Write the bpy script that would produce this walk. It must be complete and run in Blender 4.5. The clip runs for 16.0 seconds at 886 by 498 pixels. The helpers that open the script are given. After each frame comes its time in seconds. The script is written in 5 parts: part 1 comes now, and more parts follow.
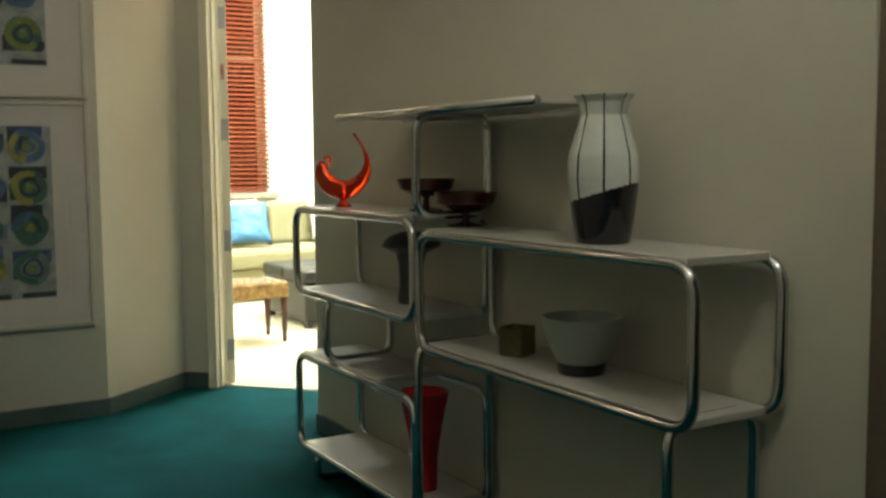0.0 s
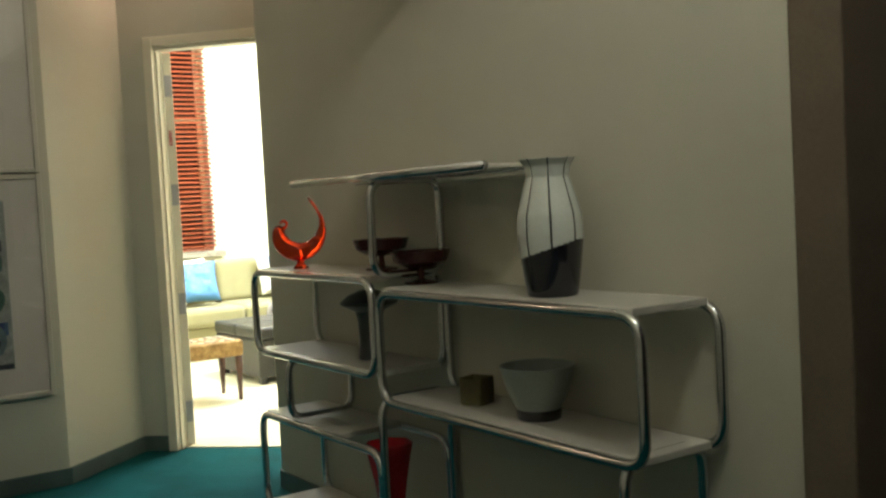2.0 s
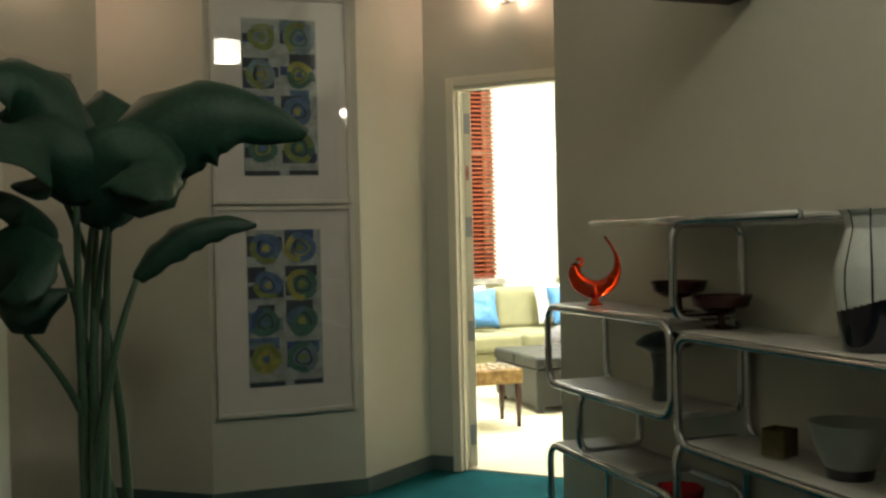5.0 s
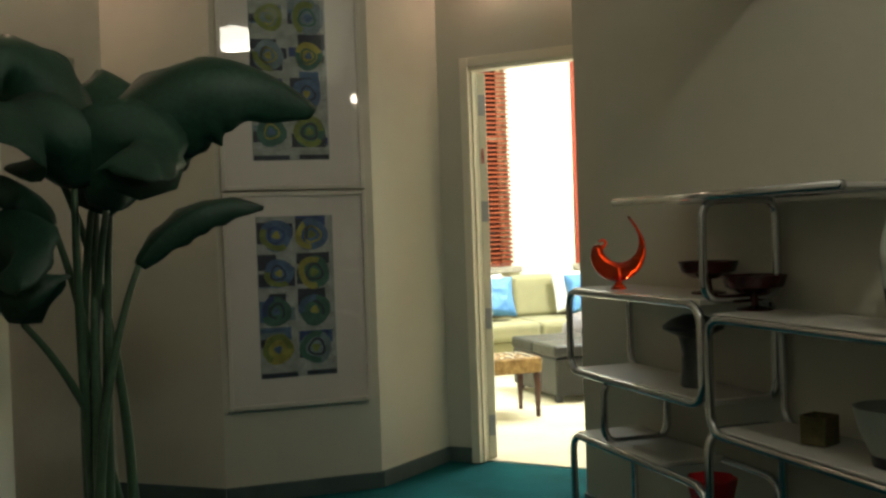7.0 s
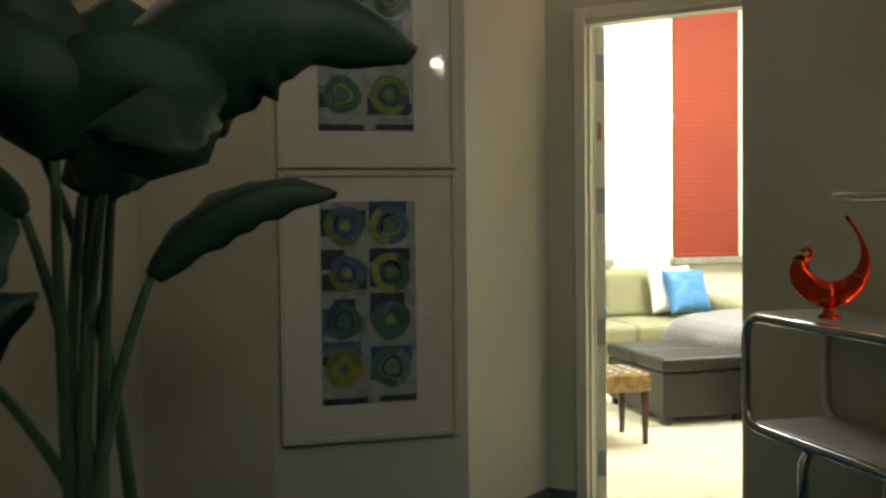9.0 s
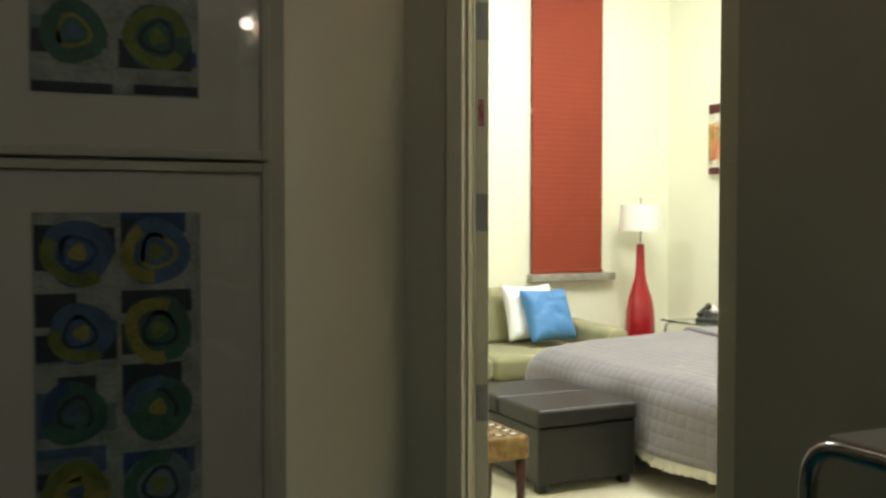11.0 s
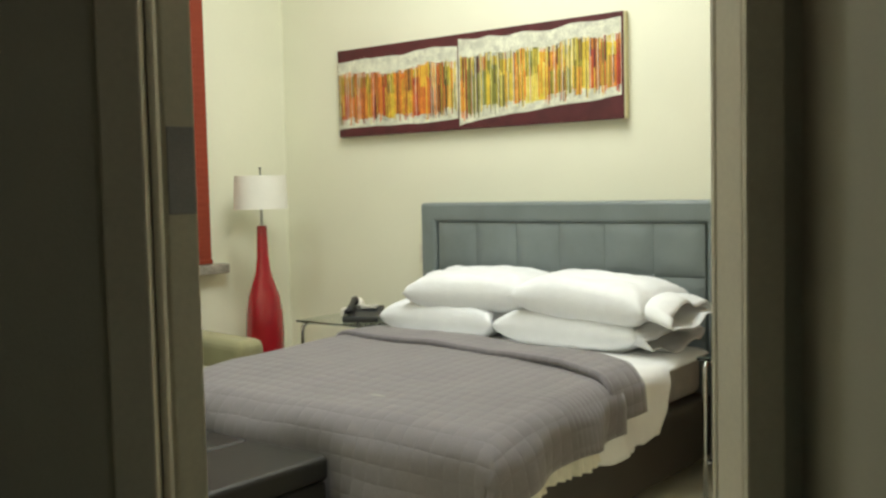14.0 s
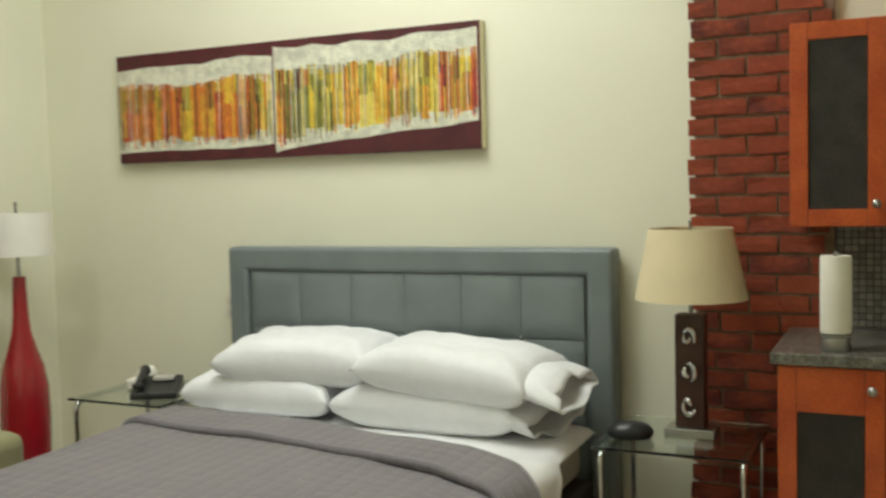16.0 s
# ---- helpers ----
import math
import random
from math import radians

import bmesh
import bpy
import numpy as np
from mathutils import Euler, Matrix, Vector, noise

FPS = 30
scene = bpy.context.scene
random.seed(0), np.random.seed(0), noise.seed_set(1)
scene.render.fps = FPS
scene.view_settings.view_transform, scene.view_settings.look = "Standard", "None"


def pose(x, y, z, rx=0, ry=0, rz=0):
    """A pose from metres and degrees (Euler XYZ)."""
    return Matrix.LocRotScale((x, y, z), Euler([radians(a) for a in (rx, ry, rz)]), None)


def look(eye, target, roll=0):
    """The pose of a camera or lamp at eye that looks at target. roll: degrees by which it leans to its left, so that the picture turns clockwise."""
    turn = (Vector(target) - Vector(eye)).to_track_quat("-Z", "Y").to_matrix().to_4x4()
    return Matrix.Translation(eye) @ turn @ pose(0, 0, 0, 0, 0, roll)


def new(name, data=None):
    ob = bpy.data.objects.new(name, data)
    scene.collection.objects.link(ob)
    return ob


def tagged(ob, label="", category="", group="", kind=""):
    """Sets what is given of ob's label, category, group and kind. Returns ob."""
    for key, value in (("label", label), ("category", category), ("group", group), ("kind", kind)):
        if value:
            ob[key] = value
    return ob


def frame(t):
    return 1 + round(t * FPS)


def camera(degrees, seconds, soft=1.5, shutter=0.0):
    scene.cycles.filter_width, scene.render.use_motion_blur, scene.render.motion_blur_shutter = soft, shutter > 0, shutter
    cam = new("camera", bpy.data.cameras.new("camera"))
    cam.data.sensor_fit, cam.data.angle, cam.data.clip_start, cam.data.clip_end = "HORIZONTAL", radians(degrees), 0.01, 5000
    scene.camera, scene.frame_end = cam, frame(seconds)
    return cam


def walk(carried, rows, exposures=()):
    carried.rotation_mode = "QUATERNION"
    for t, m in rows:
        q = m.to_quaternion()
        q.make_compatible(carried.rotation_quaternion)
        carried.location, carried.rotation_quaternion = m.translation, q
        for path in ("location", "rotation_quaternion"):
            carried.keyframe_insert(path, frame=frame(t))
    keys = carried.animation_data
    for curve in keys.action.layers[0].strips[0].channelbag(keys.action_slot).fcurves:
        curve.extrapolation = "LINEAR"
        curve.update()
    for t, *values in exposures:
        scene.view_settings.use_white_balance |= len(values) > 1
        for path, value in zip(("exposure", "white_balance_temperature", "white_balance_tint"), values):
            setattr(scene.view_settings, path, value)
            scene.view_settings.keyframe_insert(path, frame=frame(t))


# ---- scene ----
cam = camera(48.5, 16.0, soft=2.6, shutter=0.5)
EXPOSURES = [(0, 1.22), (2.5, 1.22), (3.2, 0.95), (5, 0.95), (7.5, 0.75), (8.5, 0.65), (11, -0.3), (11.5, -0.45), (12, -0.8), (13, -1.05), (15, -1.25), (16, -1.4)]
PATH = [
    (0, (-1.773, -5.14, 1.186), (-0.744, -3.435, 1.005), -0.5),
    (0.5, (-1.833, -5.201, 1.221), (-0.754, -3.522, 1.094), -3.7),
    (1, (-1.871, -5.232, 1.249), (-0.757, -3.575, 1.152), -3.9),
    (1.5, (-1.867, -5.235, 1.233), (-0.734, -3.591, 1.12), -2.6),
    (2, (-1.885, -5.244, 1.241), (-0.753, -3.598, 1.144), -3.1),
    (2.5, (-1.863, -5.24, 1.257), (-0.76, -3.574, 1.17), -3.1),
    (3, (-1.916, -5.258, 1.297), (-1.06, -3.451, 1.315), -3.1),
    (3.5, (-1.985, -5.265, 1.327), (-1.316, -3.382, 1.413), -2.8),
    (4, (-2.015, -5.28, 1.321), (-1.397, -3.382, 1.439), -1.8),
    (4.5, (-2.025, -5.289, 1.312), (-1.412, -3.387, 1.398), -1.1),
    (5, (-2.016, -5.268, 1.283), (-1.36, -3.379, 1.264), -1.3),
    (7.5, (-1.935, -4.986, 1.249), (-1.334, -3.079, 1.203), -2.7),
    (8, (-1.884, -4.745, 1.285), (-1.409, -2.805, 1.195), -1.2),
    (8.5, (-1.886, -4.435, 1.293), (-1.402, -2.496, 1.212), -1.0),
    (11, (-1.457, -2.776, 1.346), (-0.603, -0.969, 1.275), 0.0),
    (11.5, (-1.365, -2.45, 1.359), (-0.379, -0.713, 1.241), 0.1),
    (12, (-1.331, -2.16, 1.398), (-0.132, -0.563, 1.291), -1.3),
    (12.5, (-1.179, -1.857, 1.369), (0.096, -0.317, 1.313), -2.1),
    (13, (-1.091, -1.619, 1.379), (0.229, -0.12, 1.278), -0.4),
    (13.5, (-0.998, -1.351, 1.38), (0.526, -0.057, 1.316), -0.0),
    (14, (-0.863, -1.174, 1.321), (0.705, 0.062, 1.197), -1.3),
    (14.5, (-0.676, -0.994, 1.393), (0.91, 0.222, 1.316), -1.8),
    (15, (-0.503, -0.832, 1.398), (1.105, 0.346, 1.242), -1.7),
    (15.5, (-0.382, -0.592, 1.404), (1.346, 0.411, 1.331), -0.6),
    (16, (-0.231, -0.464, 1.477), (1.573, 0.389, 1.356), -1.4),
]
walk(cam, [(t, look(eye, target, roll)) for t, eye, target, roll in PATH], EXPOSURES)

# ---- light and exposure ----
world = bpy.data.worlds.new("world")
scene.world = world
world.use_nodes = True
world.node_tree.nodes["Background"].inputs[0].default_value = (0.9, 0.95, 1.0, 1)
world.node_tree.nodes["Background"].inputs[1].default_value = 0.02


def area_lamp(name, at, size, watts, colour, target):
    d = bpy.data.lights.new(name, "AREA")
    d.shape, d.size, d.size_y = "RECTANGLE", size[0], size[1]
    d.energy, d.color = watts, colour
    o = new(name, d)
    o.matrix_world = look(at, target)
    return o


def point_lamp(name, at, watts, colour, radius=0.04):
    d = bpy.data.lights.new(name, "POINT")
    d.energy, d.color, d.shadow_soft_size = watts, colour, radius
    o = new(name, d)
    o.location = at
    return o


CEIL = 3.75
area_lamp("bedroom_ceiling_lamp", (2.2, 1.35, CEIL - 0.12), (1.3, 1.3), 120, (0.90, 0.97, 0.95), (2.2, 1.35, 0))
area_lamp("bedroom_corner_ceiling_lamp", (0.55, 2.35, CEIL - 0.12), (0.4, 0.4), 40, (0.90, 0.97, 0.95), (0.9, 2.3, 0))
WARM = (1.0, 0.63, 0.46)
point_lamp("hall_pendant_bulb", (-0.93, -4.6, 3.02), 1.3, (0.88, 1.0, 0.92), 0.12)
point_lamp("door_sconce_bulb", (0.030, -0.458, 2.62), 2.2, WARM)
point_lamp("far_sconce_bulb", (-2.362, -0.483, 2.62), 1.4, WARM)
point_lamp("wall_lamp_bulb", (-0.335, -2.6, 2.215), 1.3, (1.0, 0.85, 0.70), 0.03)

# ---- materials ----


def mat(name, colour, rough=0.6, metal=0.0, var=0.12, scale=6.0, bump=0.1, fine=120.0, spec=0.5, second=None, coat=0.0, trans=0.0, sheen=0.0):
    """A material with broad and fine variation in world-size noise."""
    m = bpy.data.materials.new(name)
    m.use_nodes = True
    nt = m.node_tree
    b = nt.nodes["Principled BSDF"]
    tc = nt.nodes.new("ShaderNodeTexCoord")
    n1 = nt.nodes.new("ShaderNodeTexNoise")
    n1.inputs["Scale"].default_value, n1.inputs["Detail"].default_value = scale, 4
    n2 = nt.nodes.new("ShaderNodeTexNoise")
    n2.inputs["Scale"].default_value, n2.inputs["Detail"].default_value = fine, 3
    for n in (n1, n2):
        nt.links.new(tc.outputs["Object"], n.inputs["Vector"])
    mix = nt.nodes.new("ShaderNodeMix")
    mix.data_type = "RGBA"
    c2 = second or tuple(c * (1 - var) for c in colour)
    mix.inputs[6].default_value, mix.inputs[7].default_value = (*colour, 1), (*c2, 1)
    ramp = nt.nodes.new("ShaderNodeMapRange")
    ramp.inputs[1].default_value, ramp.inputs[2].default_value = 0.35, 0.65
    nt.links.new(n1.outputs["Fac"], ramp.inputs[0])
    nt.links.new(ramp.outputs[0], mix.inputs[0])
    mul = nt.nodes.new("ShaderNodeMix")
    mul.data_type, mul.blend_type = "RGBA", "MULTIPLY"
    mul.inputs[0].default_value = min(1.0, var * 2)
    nt.links.new(mix.outputs[2], mul.inputs[6])
    nt.links.new(n2.outputs["Fac"], mul.inputs[7])
    gain = nt.nodes.new("ShaderNodeMix")
    gain.data_type, gain.blend_type = "RGBA", "MULTIPLY"
    gain.inputs[0].default_value = 1
    g = 1 + min(1.0, var * 2)
    gain.inputs[7].default_value = (g, g, g, 1)
    nt.links.new(mul.outputs[2], gain.inputs[6])
    nt.links.new(gain.outputs[2], b.inputs["Base Color"])
    b.inputs["Roughness"].default_value, b.inputs["Metallic"].default_value = rough, metal
    b.inputs["Specular IOR Level"].default_value = spec
    b.inputs["Coat Weight"].default_value, b.inputs["Transmission Weight"].default_value = coat, trans
    b.inputs["Sheen Weight"].default_value = sheen
    if bump:
        bp = nt.nodes.new("ShaderNodeBump")
        bp.inputs["Strength"].default_value, bp.inputs["Distance"].default_value = bump, 0.004
        nt.links.new(n2.outputs["Fac"], bp.inputs["Height"])
        nt.links.new(bp.outputs[0], b.inputs["Normal"])
    return m


def glow(name, colour, strength):
    m = bpy.data.materials.new(name)
    m.use_nodes = True
    b = m.node_tree.nodes["Principled BSDF"]
    b.inputs["Base Color"].default_value = (0.9, 0.88, 0.84, 1)
    b.inputs["Emission Color"].default_value = (*colour, 1)
    b.inputs["Emission Strength"].default_value = strength
    return m


def glass(name, colour, rough=0.02, ior=1.45):
    m = bpy.data.materials.new(name)
    m.use_nodes = True
    b = m.node_tree.nodes["Principled BSDF"]
    b.inputs["Base Color"].default_value = (*colour, 1)
    b.inputs["Transmission Weight"].default_value = 1
    b.inputs["Roughness"].default_value = rough
    b.inputs["IOR"].default_value = ior
    return m


def quilted(name, colour, cell, rough=0.8, strength=0.9):
    """Cloth with stitched squares, laid out on the mesh's own cloth coordinates in metres."""
    m = mat(name, colour, rough, var=0.1, scale=5, bump=0, sheen=0.3)
    nt = m.node_tree
    b = nt.nodes["Principled BSDF"]
    uv = nt.nodes.new("ShaderNodeUVMap")
    sep = nt.nodes.new("ShaderNodeSeparateXYZ")
    nt.links.new(uv.outputs[0], sep.inputs[0])
    outs = []
    for k in (0, 1):
        f = nt.nodes.new("ShaderNodeMath")
        f.operation = "MULTIPLY"
        f.inputs[1].default_value = math.pi / cell
        nt.links.new(sep.outputs[k], f.inputs[0])
        s = nt.nodes.new("ShaderNodeMath")
        s.operation = "SINE"
        nt.links.new(f.outputs[0], s.inputs[0])
        a = nt.nodes.new("ShaderNodeMath")
        a.operation = "ABSOLUTE"
        nt.links.new(s.outputs[0], a.inputs[0])
        p = nt.nodes.new("ShaderNodeMath")
        p.operation = "POWER"
        p.inputs[1].default_value = 0.45
        nt.links.new(a.outputs[0], p.inputs[0])
        outs.append(p)
    mul = nt.nodes.new("ShaderNodeMath")
    mul.operation = "MULTIPLY"
    nt.links.new(outs[0].outputs[0], mul.inputs[0])
    nt.links.new(outs[1].outputs[0], mul.inputs[1])
    bp = nt.nodes.new("ShaderNodeBump")
    bp.inputs["Strength"].default_value, bp.inputs["Distance"].default_value = strength, 0.008
    nt.links.new(mul.outputs[0], bp.inputs["Height"])
    nt.links.new(bp.outputs[0], b.inputs["Normal"])
    return m


def pieced(name, c1, c2, rough=0.8, bump=0.5):
    """A material whose pieces differ one by one."""
    m = mat(name, c1, rough, var=0.25, scale=14, bump=bump, fine=60)
    nt = m.node_tree
    info = nt.nodes.new("ShaderNodeObjectInfo")
    mix = [n for n in nt.nodes if n.bl_idname == "ShaderNodeMix"][0]
    top = nt.nodes.new("ShaderNodeMix")
    top.data_type = "RGBA"
    top.inputs[6].default_value, top.inputs[7].default_value = (*c1, 1), (*c2, 1)
    nt.links.new(info.outputs["Random"], top.inputs[0])
    nt.links.new(top.outputs[2], mix.inputs[6])
    return m


def mosaic(name, c1, c2, mortar, size):
    m = mat(name, c1, 0.25, var=0.1, bump=0)
    nt = m.node_tree
    b = nt.nodes["Principled BSDF"]
    tc = nt.nodes.new("ShaderNodeTexCoord")
    sep = nt.nodes.new("ShaderNodeSeparateXYZ")
    com = nt.nodes.new("ShaderNodeCombineXYZ")
    nt.links.new(tc.outputs["Object"], sep.inputs[0])
    nt.links.new(sep.outputs[1], com.inputs[0])
    nt.links.new(sep.outputs[2], com.inputs[1])
    br = nt.nodes.new("ShaderNodeTexBrick")
    br.offset = 0
    br.inputs["Color1"].default_value, br.inputs["Color2"].default_value, br.inputs["Mortar"].default_value = (*c1, 1), (*c2, 1), (*mortar, 1)
    br.inputs["Scale"].default_value = 1
    br.inputs["Brick Width"].default_value = br.inputs["Row Height"].default_value = size
    br.inputs["Mortar Size"].default_value = size * 0.08
    nt.links.new(com.outputs[0], br.inputs["Vector"])
    nt.links.new(br.outputs["Color"], b.inputs["Base Color"])
    bp = nt.nodes.new("ShaderNodeBump")
    bp.inputs["Strength"].default_value, bp.inputs["Distance"].default_value, bp.invert = 0.6, 0.002, True
    nt.links.new(br.outputs["Fac"], bp.inputs["Height"])
    nt.links.new(bp.outputs[0], b.inputs["Normal"])
    return m


# Near-black colour stands in for missing light; keeps bounce and chrome reflections low.
UNLIT_DARK = mat("unlit_dark", (0.035, 0.03, 0.025), 0.6, var=0.1, scale=2)
HALL_PAINT = mat("hall_paint", (0.53, 0.52, 0.44), 0.55, var=0.06, scale=1.5, bump=0.12, fine=220)
ROOM_PAINT = mat("room_paint", (0.80, 0.79, 0.63), 0.6, var=0.05, scale=1.2, bump=0.12, fine=220)
CEIL_PAINT = mat("ceiling_paint", (0.78, 0.77, 0.72), 0.8, var=0.05)
TRIM = mat("trim_paint", (0.74, 0.70, 0.58), 0.4, var=0.08, scale=4, bump=0.05)
BASEB = mat("baseboard_vinyl", (0.07, 0.11, 0.105), 0.5, var=0.2)
TEAL = mat("teal_carpet", (0.003, 0.075, 0.082), 0.95, var=0.35, scale=3, bump=0.9, fine=420, spec=0.1)
CREAM = mat("cream_carpet", (0.70, 0.64, 0.46), 0.95, var=0.18, scale=3, bump=0.9, fine=420, sheen=0.3)
CHROME = mat("chrome_tube", (0.60, 0.61, 0.63), 0.14, 1.0, var=0.1, bump=0)
STEEL = mat("brushed_steel", (0.42, 0.42, 0.40), 0.38, 1.0, var=0.2, fine=300)
SHELF = mat("shelf_laminate", (0.52, 0.51, 0.47), 0.35, var=0.08, scale=5, bump=0.05)
DARKWOOD = mat("dark_wood", (0.055, 0.020, 0.012), 0.35, var=0.3, scale=9, bump=0.15)
LEATHER = mat("grey_leather", (0.175, 0.205, 0.205), 0.36, var=0.12, scale=6, bump=0.35, fine=260)
BLACKL = mat("black_leather", (0.013, 0.013, 0.012), 0.42, var=0.25, scale=8, bump=0.4, fine=240)
SOFA = mat("sofa_cloth", (0.29, 0.272, 0.145), 0.85, var=0.1, scale=8, bump=0.5, fine=300, sheen=0.2)
BLUE = mat("blue_satin", (0.08, 0.235, 0.50), 0.5, var=0.12, scale=9, bump=0.2, fine=300)
LINEN = mat("white_linen", (0.84, 0.84, 0.83), 0.8, var=0.05, scale=7, bump=0.25, fine=240, sheen=0.2)
LINEN_P = mat("pillow_cotton", (0.84, 0.85, 0.86), 0.8, var=0.05, scale=7, bump=0.9, fine=16, sheen=0.2)
QUILT = quilted("grey_quilt", (0.19, 0.172, 0.185), 0.062, strength=0.42)
RED_SHADE = mat("red_blind_cloth", (0.25, 0.035, 0.012), 0.75, var=0.1, scale=2.5, bump=0.3, fine=260)
BLIND = mat("brown_blind_wood", (0.22, 0.05, 0.02), 0.4, var=0.25, scale=20, bump=0.1)
LACQUER = mat("red_lacquer", (0.34, 0.010, 0.018), 0.22, var=0.15, scale=6, bump=0.03, coat=0.6)
SHADECLOTH = mat("white_shade_cloth", (0.82, 0.80, 0.72), 0.85, var=0.06, bump=0.3, fine=320)
TANSHADE = mat("cream_shade_cloth", (0.72, 0.62, 0.40), 0.85, var=0.06, bump=0.3, fine=320)
BLACK = mat("black_plastic", (0.02, 0.02, 0.022), 0.35, var=0.2, bump=0.05)
CERAMIC_B = mat("black_ceramic", (0.010, 0.010, 0.016), 0.12, var=0.2, bump=0, coat=0.5)
CERAMIC_W = mat("white_ceramic", (0.60, 0.64, 0.61), 0.18, var=0.06, bump=0, coat=0.4)
CHERRY = mat("cherry_wood", (0.50, 0.095, 0.020), 0.33, var=0.25, scale=7, bump=0.08, fine=90, second=(0.36, 0.055, 0.012), coat=0.2)
RIBGLASS = mat("ribbed_glass", (0.034, 0.030, 0.028), 0.15, var=0.3, scale=14, bump=0.1)
COUNTER = mat("stone_counter", (0.20, 0.19, 0.16), 0.22, var=0.5, scale=40, bump=0.05)
PAPER = mat("paper", (0.82, 0.79, 0.70), 0.9, var=0.06, bump=0.3)
BRICK = pieced("red_brick", (0.30, 0.058, 0.020), (0.075, 0.015, 0.012), 0.85, 1.0)
MORTAR = mat("mortar", (0.26, 0.17, 0.11), 0.95, var=0.3, scale=20, bump=0.8, fine=160)
SPLASH = mosaic("mosaic_tile", (0.16, 0.15, 0.13), (0.28, 0.27, 0.23), (0.06, 0.055, 0.05), 0.024)
LEAF = mat("leaf_green", (0.009, 0.052, 0.030), 0.55, var=0.35, scale=5, bump=0.25, fine=60)
STALK = mat("stalk_green", (0.05, 0.11, 0.06), 0.5, var=0.3, scale=8, bump=0.2)
REDGLASS = glass("red_glass", (0.9, 0.06, 0.01), 0.03)
REDSOLID = mat("red_enamel", (0.40, 0.015, 0.02), 0.25, var=0.2, bump=0.05)
DARKGLASS = mat("dark_red_glass", (0.07, 0.018, 0.016), 0.15, var=0.4, scale=12, bump=0)
CLEAR = glass("table_glass", (0.86, 0.94, 0.90), 0.01)
OLIVE = mat("olive_ceramic", (0.16, 0.14, 0.06), 0.4, var=0.3, scale=15)
BRONZE = mat("dark_bronze", (0.05, 0.055, 0.055), 0.4, var=0.3, scale=10)
WHITEFR = mat("white_frame", (0.52, 0.50, 0.44), 0.4, var=0.05, bump=0.03)
MATBOARD = mat("mat_board", (0.52, 0.50, 0.44), 0.8, var=0.04, bump=0.1)
MAROON = mat("maroon_canvas", (0.09, 0.014, 0.016), 0.7, var=0.3, scale=10, bump=0.5, fine=300)
BULB = glow("lamp_glow", (1.0, 0.70, 0.48), 6.0)
SCONCE = glow("sconce_glass_glow", (1.0, 0.72, 0.52), 6.0)
CEILGLOW = glow("ceiling_lamp_glow", (1.0, 0.95, 0.8), 9.0)
STONE = mat("sill_stone", (0.36, 0.33, 0.27), 0.6, var=0.4, scale=12, bump=0.4, fine=80)

# ---- mesh makers ----


def finish(name, bm, material, parent=None, smooth=False, bevel=0.0, segs=2, sub=0):
    me = bpy.data.meshes.new(name)
    bmesh.ops.recalc_face_normals(bm, faces=bm.faces)
    bm.to_mesh(me)
    bm.free()
    for m in material if isinstance(material, (list, tuple)) else [material]:
        me.materials.append(m)
    o = new(name, me)
    if smooth:
        for p in me.polygons:
            p.use_smooth = True
    if bevel:
        md = o.modifiers.new("bevel", "BEVEL")
        md.width, md.segments, md.limit_method = bevel, segs, "ANGLE"
    if sub:
        md = o.modifiers.new("subdivision", "SUBSURF")
        md.levels = md.render_levels = sub
    if parent:
        o.parent = parent
    return o


def add_box(bm, lo, hi, mi=0):
    vs = [bm.verts.new((x, y, z)) for z in (lo[2], hi[2]) for x, y in ((lo[0], lo[1]), (hi[0], lo[1]), (hi[0], hi[1]), (lo[0], hi[1]))]
    for f in ((3, 2, 1, 0), (4, 5, 6, 7), (0, 1, 5, 4), (1, 2, 6, 5), (2, 3, 7, 6), (3, 0, 4, 7)):
        bm.faces.new([vs[i] for i in f]).material_index = mi


def box(name, lo, hi, material, parent=None, bevel=0.004, segs=2, smooth=False):
    bm = bmesh.new()
    add_box(bm, lo, hi)
    return finish(name, bm, material, parent, smooth, bevel, segs)


def add_prism(bm, pts, z0, z1):
    a = [bm.verts.new((x, y, z0)) for x, y in pts]
    b = [bm.verts.new((x, y, z1)) for x, y in pts]
    bm.faces.new(a)
    bm.faces.new(b)
    for i in range(len(pts)):
        j = (i + 1) % len(pts)
        bm.faces.new((a[i], a[j], b[j], b[i]))


def prism(name, pts, z0, z1, material, parent=None, bevel=0.0):
    bm = bmesh.new()
    add_prism(bm, pts, z0, z1)
    return finish(name, bm, material, parent, bevel=bevel)


def add_lathe(bm, prof, at=(0, 0, 0), n=32, mi=0, squash=1.0, cap=True):
    rings = []
    for r, z in prof:
        rings.append([bm.verts.new((at[0] + r * math.cos(a), at[1] + squash * r * math.sin(a), at[2] + z)) for a in [2 * math.pi * k / n for k in range(n)]])
    for r0, r1 in zip(rings, rings[1:]):
        for k in range(n):
            bm.faces.new((r0[k], r0[(k + 1) % n], r1[(k + 1) % n], r1[k])).material_index = mi
    if cap:
        for r in (rings[0], rings[-1]):
            bm.faces.new(r).material_index = mi


def lathe(name, prof, material, parent=None, at=(0, 0, 0), n=32, squash=1.0, cap=True):
    bm = bmesh.new()
    add_lathe(bm, prof, at, n, 0, squash, cap)
    o = finish(name, bm, material, parent, smooth=True)
    md = o.modifiers.new("edges", "EDGE_SPLIT")
    md.split_angle = radians(40)
    return o


